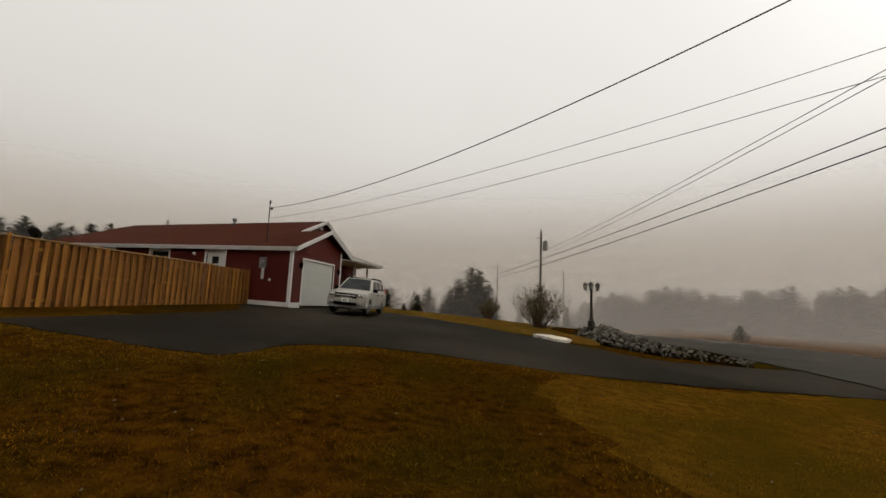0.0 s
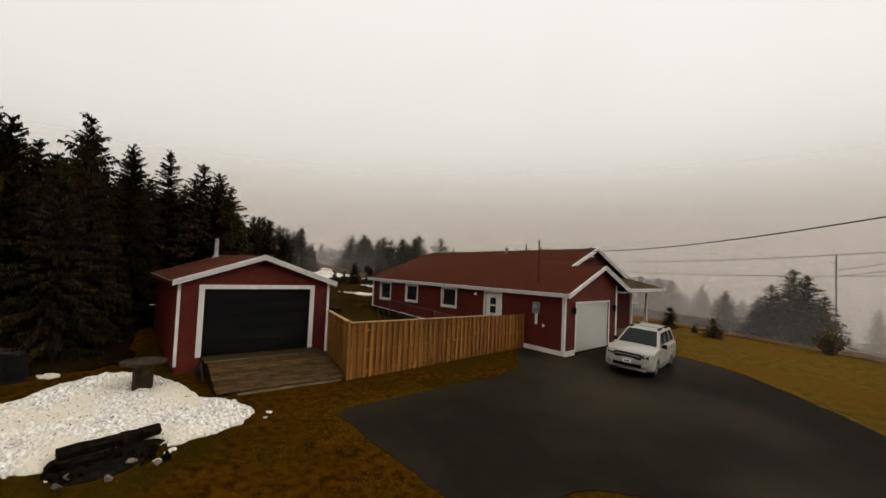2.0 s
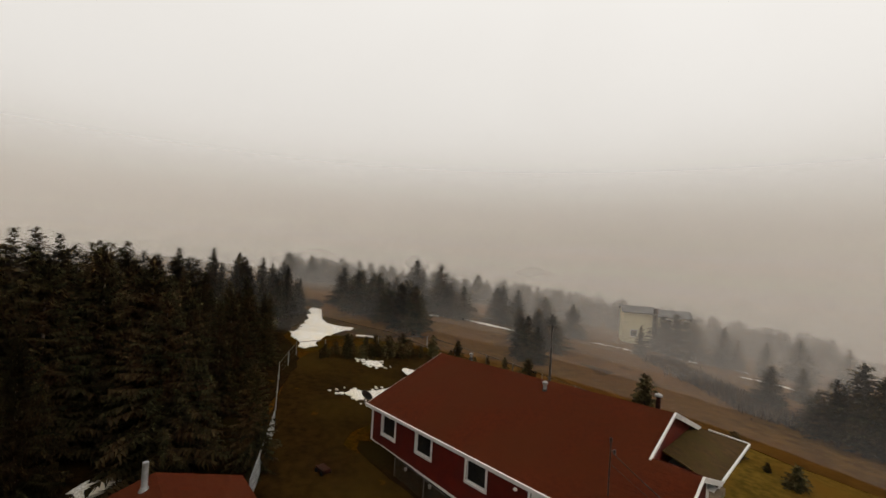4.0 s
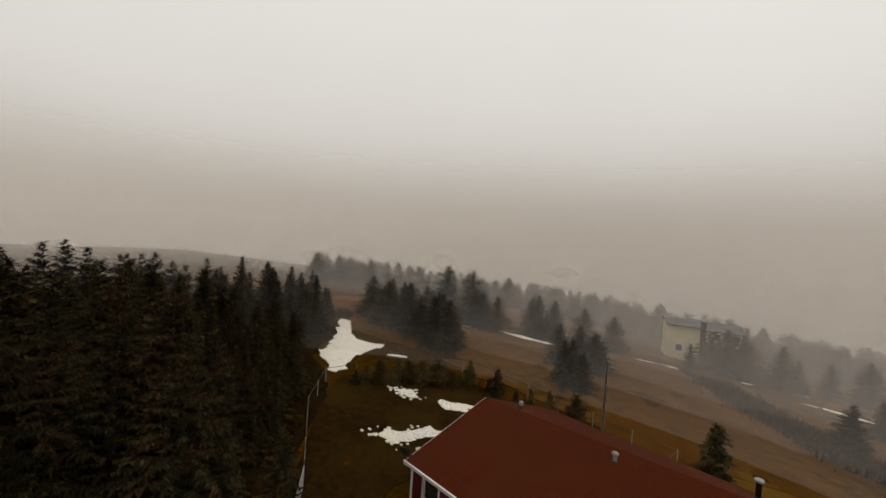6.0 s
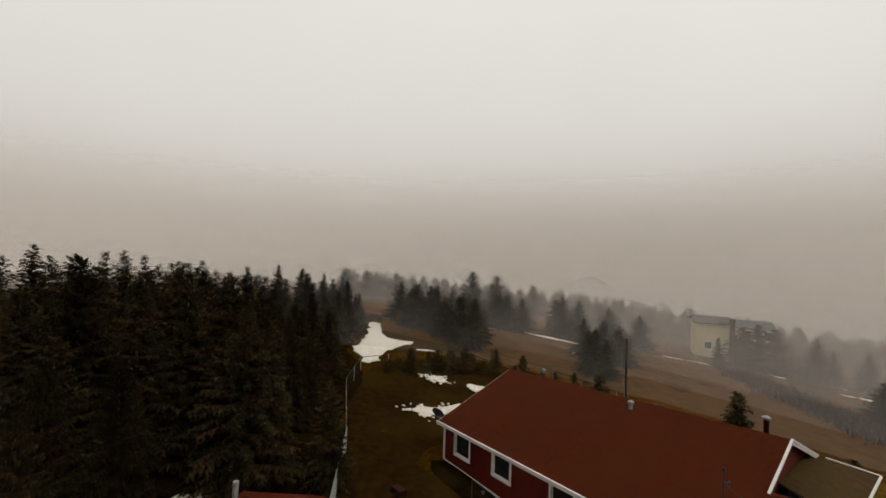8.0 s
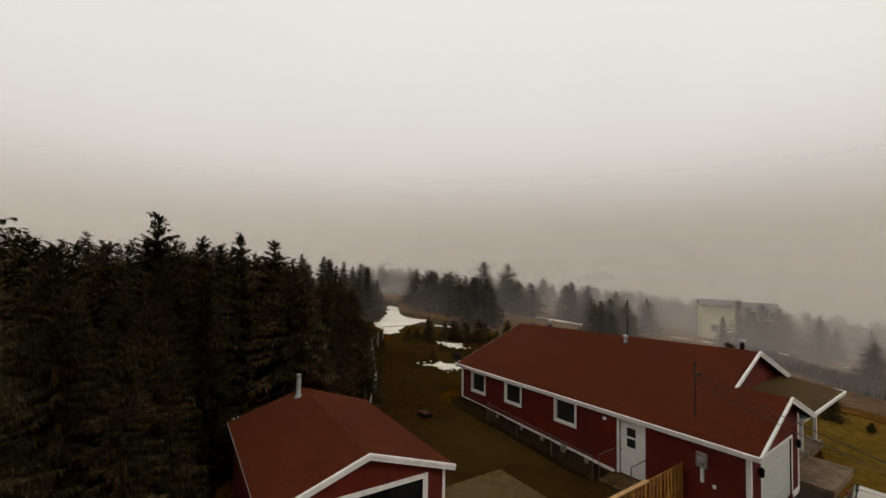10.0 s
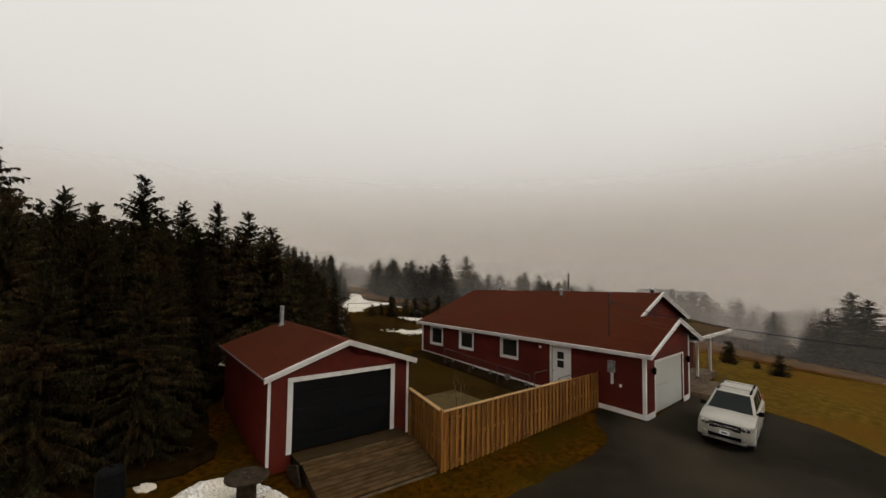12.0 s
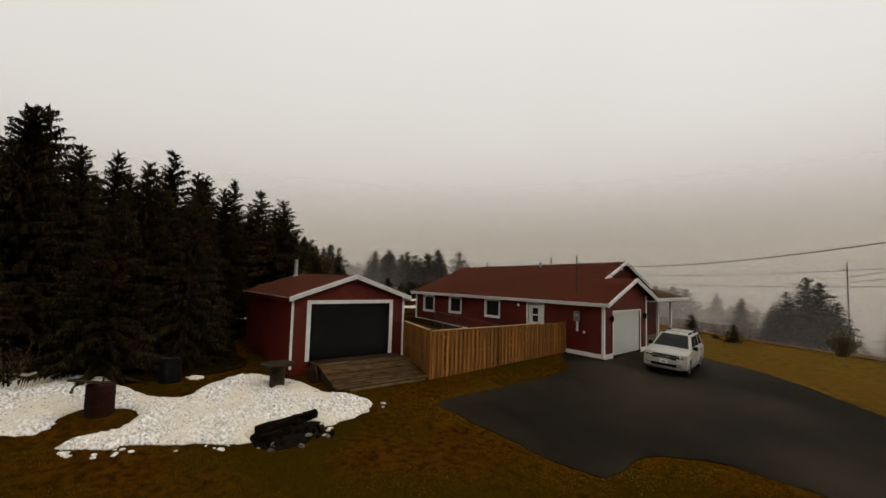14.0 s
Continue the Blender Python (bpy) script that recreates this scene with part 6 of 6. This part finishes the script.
def chain_link(a, b, height, label, spacing=2.2, pitch=0.075, mesh=M_IRON, pipe=M_GALV, r=0.021):
    """Pipe posts and top rail with a net of crossed wires between."""
    a, b = Vector((*a, 0)), Vector((*b, 0))
    L = (b - a).length
    f = thing("chain_link_fence", Matrix(), label, "fence")
    at = lambda d, z: (lambda p: Vector((p.x, p.y, ground_z(p.x, p.y) + z)))(a.lerp(b, d / L))
    n = max(1, round(L / spacing))
    for k in range(n + 1):
        part("post", rod(bmesh.new(), at(L * k / n, -0.2), at(L * k / n, height + 0.05), r * 1.2, seg=8), pipe, f)
        if k < n:
            part("rail", rod(bmesh.new(), at(L * k / n, height), at(L * (k + 1) / n, height), r, seg=8), pipe, f)
    verts, faces = [], []
    side = (b - a).cross(Vector((0, 0, 1))).normalized() * 0.0022
    up = Vector((0, 0, 0.0022))
    d = -height
    while d < L:
        for sgn in (1, -1):
            d0, d1 = max(0.0, d), min(L, d + height)
            z0, z1 = (d0 - d, d1 - d) if sgn > 0 else (height - (d0 - d), height - (d1 - d))
            p, q = at(d0, z0), at(d1, z1)
            k = len(verts)
            verts += [tuple(p + side), tuple(q + side), tuple(p + up), tuple(q + up), tuple(p - side), tuple(q - side)]
            faces += [(k, k + 1, k + 3, k + 2), (k + 2, k + 3, k + 5, k + 4), (k + 4, k + 5, k + 1, k)]
        d += pitch
    me = bpy.data.meshes.new("netting")
    me.from_pydata(verts, [], faces)
    me.materials.append(mesh)
    net = new("netting", me)
    net.parent = f
    tagged(net, "woven wire netting", kind="stuff")
    return f


chain_link((-23.4, 10.8), (-28.6, 14.0), 1.15, "pale galvanised chain link fence at the edge of the wood", mesh=M_GALV)

sp = thing("cable_spool", pose(-14.3, 3.3, ground_z(-14.3, 3.3) + 0.16), "old wooden cable spool standing as a table in the snow", "spool")
part("top_disc", lathe(bmesh.new(), [(0.52, 0.66), (0.535, 0.67), (0.535, 0.71), (0.52, 0.72)], 28), M_SPOOL, sp)
part("drum", lathe(bmesh.new(), [(0.24, -0.14), (0.235, 0.66)], 20), M_SPOOL, sp)
part("base_disc", lathe(bmesh.new(), [(0.52, -0.22), (0.535, -0.21), (0.535, -0.15), (0.52, -0.14)], 28), M_SPOOL, sp)
for k in range(4):
    part("bolt", lathe(bmesh.new(), [(0.025, 0.72), (0.025, 0.735), (0.01, 0.74)], 8, pose(0.16 * math.cos(k * 1.57), 0.16 * math.sin(k * 1.57), 0)), M_IRON, sp)

cb = thing("compost_bin", pose(-16.9, 0.75, ground_z(-16.9, 0.75)) @ Matrix.Diagonal((0.84, 0.84, 0.84, 1)), "black ribbed plastic compost bin by the trees", "bin")
part("body", lathe(bmesh.new(), [(0.42, -0.1), (0.42, 0.05), (0.40, 0.06), (0.39, 0.3), (0.405, 0.31), (0.38, 0.55), (0.39, 0.56), (0.35, 0.78)], 24), M_BLACK, cb)
part("lid", lathe(bmesh.new(), [(0.36, 0.78), (0.37, 0.80), (0.30, 0.90), (0.10, 0.94)], 24), M_BLACK, cb)
part("knob", lathe(bmesh.new(), [(0.05, 0.93), (0.06, 0.97), (0.02, 1.0)], 10), M_BLACK, cb)

bb = thing("burn_barrel", pose(-14.60, -1.22, ground_z(-14.6, -1.2) + 0.02) @ Matrix.Diagonal((0.76, 0.76, 0.98, 1)), "rusty dark red steel barrel in a melted hollow", "barrel")
part("drum", lathe(bmesh.new(), [(0.42, -0.1), (0.42, 0.22), (0.435, 0.24), (0.42, 0.26), (0.42, 0.5), (0.435, 0.52), (0.42, 0.54), (0.42, 0.78), (0.40, 0.78), (0.40, 0.70)], 28), M_RUST, bb)
cov = part("cover", boxes((-1.35, 0.45, -0.07, 0.08, 0.78, 0.83), bevel=0.01), M_SPOOL, bb, "dark plank laid over the rim")
cov.matrix_basis = pose(0, 0, 0, 0, 0, 38)
part("handle", rod(bmesh.new(), (0, 0.05, 0.83), (0, 0.05, 0.95), 0.03, seg=8), M_IRON, bb)


def log(a, b, r, seed):
    rn = random.Random(seed)
    bm = bmesh.new()
    a, b = Vector(a), Vector(b)
    p = a
    for k in range(5):
        q = a.lerp(b, (k + 1) / 5) + Vector((rn.uniform(-1, 1), rn.uniform(-1, 1), rn.uniform(-0.5, 0.5))) * 0.04
        rod(bm, p, q, r * rn.uniform(0.85, 1.1), r * rn.uniform(0.8, 1.05), 9)
        p = q
    return tagged(part("log", bm, M_ROT), "charred dark log lying half in the snow", "log", "charred logs")


ASH = [(-11.4, 1.5), (-11.3, 2.4), (-11.25, 3.2), (-10.8, 3.1), (-10.4, 2.9), (-10.05, 2.4), (-10.2, 1.7), (-10.7, 1.35)]
tagged(sheet("ash_patch", smooth_outline(ASH, 0.12, 0.12, 4), 0.02, 0.12, M_ROT, 0.04, 0.08), "black ashes and charred soil melted into the snow", "ashes", kind="structure")
gz0 = ground_z(-10.9, 2.2) + 0.19
log((-11.05, 1.55, gz0), (-11.2, 3.15, gz0 + 0.05), 0.14, 1)
log((-10.75, 1.45, gz0 - 0.08), (-10.8, 2.35, gz0 - 0.05), 0.09, 2)
lump_rnd = random.Random(31)
for k in range(26):
    o = new("charred_lump", stone_meshes[k % 9].copy())
    o.data.materials.clear()
    o.data.materials.append(M_ROT)
    x, y, r = lump_rnd.uniform(-10.85, -10.2), lump_rnd.uniform(1.35, 3.15), lump_rnd.uniform(0.05, 0.13)
    o.matrix_world = Matrix.LocRotScale((x, y, ground_z(x, y) + 0.04 + r * 0.35), Euler((lump_rnd.uniform(0, 3), lump_rnd.uniform(0, 3), 0)), (r, r, r))
    tagged(o, "black charred lump in the old fire place", "charcoal", "charred lumps")
for k in range(5):
    st = new("fire_stone", stone_meshes[k])
    a = k * 1.3
    x, y = -10.2 + 0.25 * math.cos(a), 2.2 + 0.75 * math.sin(a)
    st.matrix_world = Matrix.LocRotScale((x, y, ground_z(x, y) + 0.06), Euler((0.2 * k, 0.1, k)), (0.10, 0.10, 0.10))
    tagged(st, "grey stone of the old fire ring", "stone", "fire ring stones")
# Wagon shape added in place of a dark reddish fire pit ring.
toy = thing("fire_pit_standin", pose(-23.8, 14.3, ground_z(-23.8, 14.3) + 0.12), "wagon-shaped stand-in for a small dull red fire pit ring", "toy")
part("tray", boxes((-0.35, 0.35, -0.2, 0.2, 0.0, 0.16), bevel=0.03), M_RUST, toy)
for wx in (-0.24, 0.24):
    for wy in (-0.22, 0.22):
        part("wheel", lathe(bmesh.new(), [(0.09, -0.03), (0.1, 0.0), (0.09, 0.03)], 12, pose(wx, wy, 0, 90)), M_BLACK, toy)

# low netting fence and pots along the side wall
chain_link((-21.6, 16.75), (-15.3, 16.55), 0.95, "low dark chain link fence before the bed at the house wall", 2.1, pipe=M_PIPE, r=0.014)
for k, (x, r) in enumerate([(-21.6, 0.08), (-19.9, 0.09), (-18.6, 0.10), (-17.4, 0.16), (-16.2, 0.10)]):
    pt = thing("garden_pot", pose(x, 17.45, ground_z(x, 17.45) + 0.05), "small pale garden pot beside the house wall", "pot", "garden pots")
    part("body", lathe(bmesh.new(), [(r * 0.7, 0), (r, r * 1.7), (r * 0.92, r * 1.7), (r * 0.88, r * 1.4)], 14), M_GREYPLASTIC, pt)

# bare shoot growing by the patio
bare_bush(-15.0, 11.6, 1.7, 5, "thin leafless sapling beside the fence", 0, "sapling", 0.35)
bare_bush(-18.6, -3.2, 1.2, 18, "tangled bare brush at the edge of the wood", 1, "scrub", 0.9)
bare_bush(-21.5, 1.4, 2.0, 16, "tangled bare brush at the edge of the wood", 0, "scrub", 0.6)

# ---- grass blades near the start ----
rnd = np.random.default_rng(4)
N = 330000
bx, by = rnd.uniform(-13.0, 9.5, N), -3.0 + rnd.random(N) * 13.4
keep = np.ones(N, bool)
poly = np.array(DRIVE)
ins = np.zeros(N, bool)
for a, b in zip(poly, np.roll(poly, -1, 0)):
    cond = (a[1] > by) != (b[1] > by)
    ins ^= cond & (bx < (b[0] - a[0]) * (by - a[1]) / (b[1] - a[1] + 1e-12) + a[0])
sn = np.array(SNOW_A)
for a, b in zip(sn, np.roll(sn, -1, 0)):
    cond = (a[1] > by) != (b[1] > by)
    ins ^= cond & (bx < (b[0] - a[0]) * (by - a[1]) / (b[1] - a[1] + 1e-12) + a[0])
keep = ~ins
bx, by = bx[keep], by[keep]
n = len(bx)
bz = np.array([ground_z(x, y) + 0.012 * noise.noise(Vector((x * 0.5, y * 0.5, 0))) for x, y in zip(bx, by)])
ang = rnd.uniform(0, 6.28, n)
h = rnd.uniform(0.010, 0.034, n)
wd = rnd.uniform(0.003, 0.008, n)
ln = rnd.uniform(0.012, 0.050, n)
la = rnd.uniform(0, 6.28, n)
v = np.empty((n, 3, 3))
v[:, 0] = np.c_[bx - np.cos(ang) * wd, by - np.sin(ang) * wd, bz - 0.01]
v[:, 1] = np.c_[bx + np.cos(ang) * wd, by + np.sin(ang) * wd, bz - 0.01]
v[:, 2] = np.c_[bx + np.cos(la) * ln, by + np.sin(la) * ln, bz + h]
gap = np.full(n, 9.0)
pts = np.c_[bx, by]
for a, b in zip(poly, np.roll(poly, -1, 0)):
    d = b - a
    k = np.clip(((pts - a) @ d) / (d @ d), 0, 1)
    gap = np.minimum(gap, np.hypot(*(pts - a - k[:, None] * d).T))
dry = rnd.random(n) < np.clip(0.85 - gap / 1.5, 0, 1) + np.clip((bx - 0.5) / 5.0, 0, 0.75)
for chosen, mat, text in ((~dry, M_BLADE, "short matted brown and orange lawn grass"), (dry, M_DRYBLADE, "dry straw-orange lawn grass along the driveway")):
    w = v[chosen]
    me = bpy.data.meshes.new("grass_blades")
    me.from_pydata(w.reshape(-1, 3).tolist(), [], np.arange(3 * len(w)).reshape(-1, 3).tolist())
    me.materials.append(mat)
    tagged(new("grass_blades", me), text, "grass", kind="stuff")
pick = rnd.choice(n, 600, replace=False)
verts, faces = [], []
for x, y, z in zip(bx[pick], by[pick], bz[pick]):
    a, r = rnd.uniform(0, 6.28), rnd.uniform(0.006, 0.016)
    k = len(verts)
    verts += [(x + r * math.cos(a + q) * (1.6 if j % 2 else 0.8), y + r * math.sin(a + q) * (1.6 if j % 2 else 0.8), z + 0.018 + 0.008 * (j % 3)) for j, q in enumerate((0, 1.57, 3.14, 4.71))]
    faces.append((k, k + 1, k + 2, k + 3))
me = bpy.data.meshes.new("leaf_litter")
me.from_pydata(verts, [], faces)
me.materials.append(M_LITTER)
tagged(new("leaf_litter", me), "scattered pale dead leaves in the lawn", "leaves", kind="stuff")

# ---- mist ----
# Haze is put into nested translucent cylinders, denser outward and thinning upward.
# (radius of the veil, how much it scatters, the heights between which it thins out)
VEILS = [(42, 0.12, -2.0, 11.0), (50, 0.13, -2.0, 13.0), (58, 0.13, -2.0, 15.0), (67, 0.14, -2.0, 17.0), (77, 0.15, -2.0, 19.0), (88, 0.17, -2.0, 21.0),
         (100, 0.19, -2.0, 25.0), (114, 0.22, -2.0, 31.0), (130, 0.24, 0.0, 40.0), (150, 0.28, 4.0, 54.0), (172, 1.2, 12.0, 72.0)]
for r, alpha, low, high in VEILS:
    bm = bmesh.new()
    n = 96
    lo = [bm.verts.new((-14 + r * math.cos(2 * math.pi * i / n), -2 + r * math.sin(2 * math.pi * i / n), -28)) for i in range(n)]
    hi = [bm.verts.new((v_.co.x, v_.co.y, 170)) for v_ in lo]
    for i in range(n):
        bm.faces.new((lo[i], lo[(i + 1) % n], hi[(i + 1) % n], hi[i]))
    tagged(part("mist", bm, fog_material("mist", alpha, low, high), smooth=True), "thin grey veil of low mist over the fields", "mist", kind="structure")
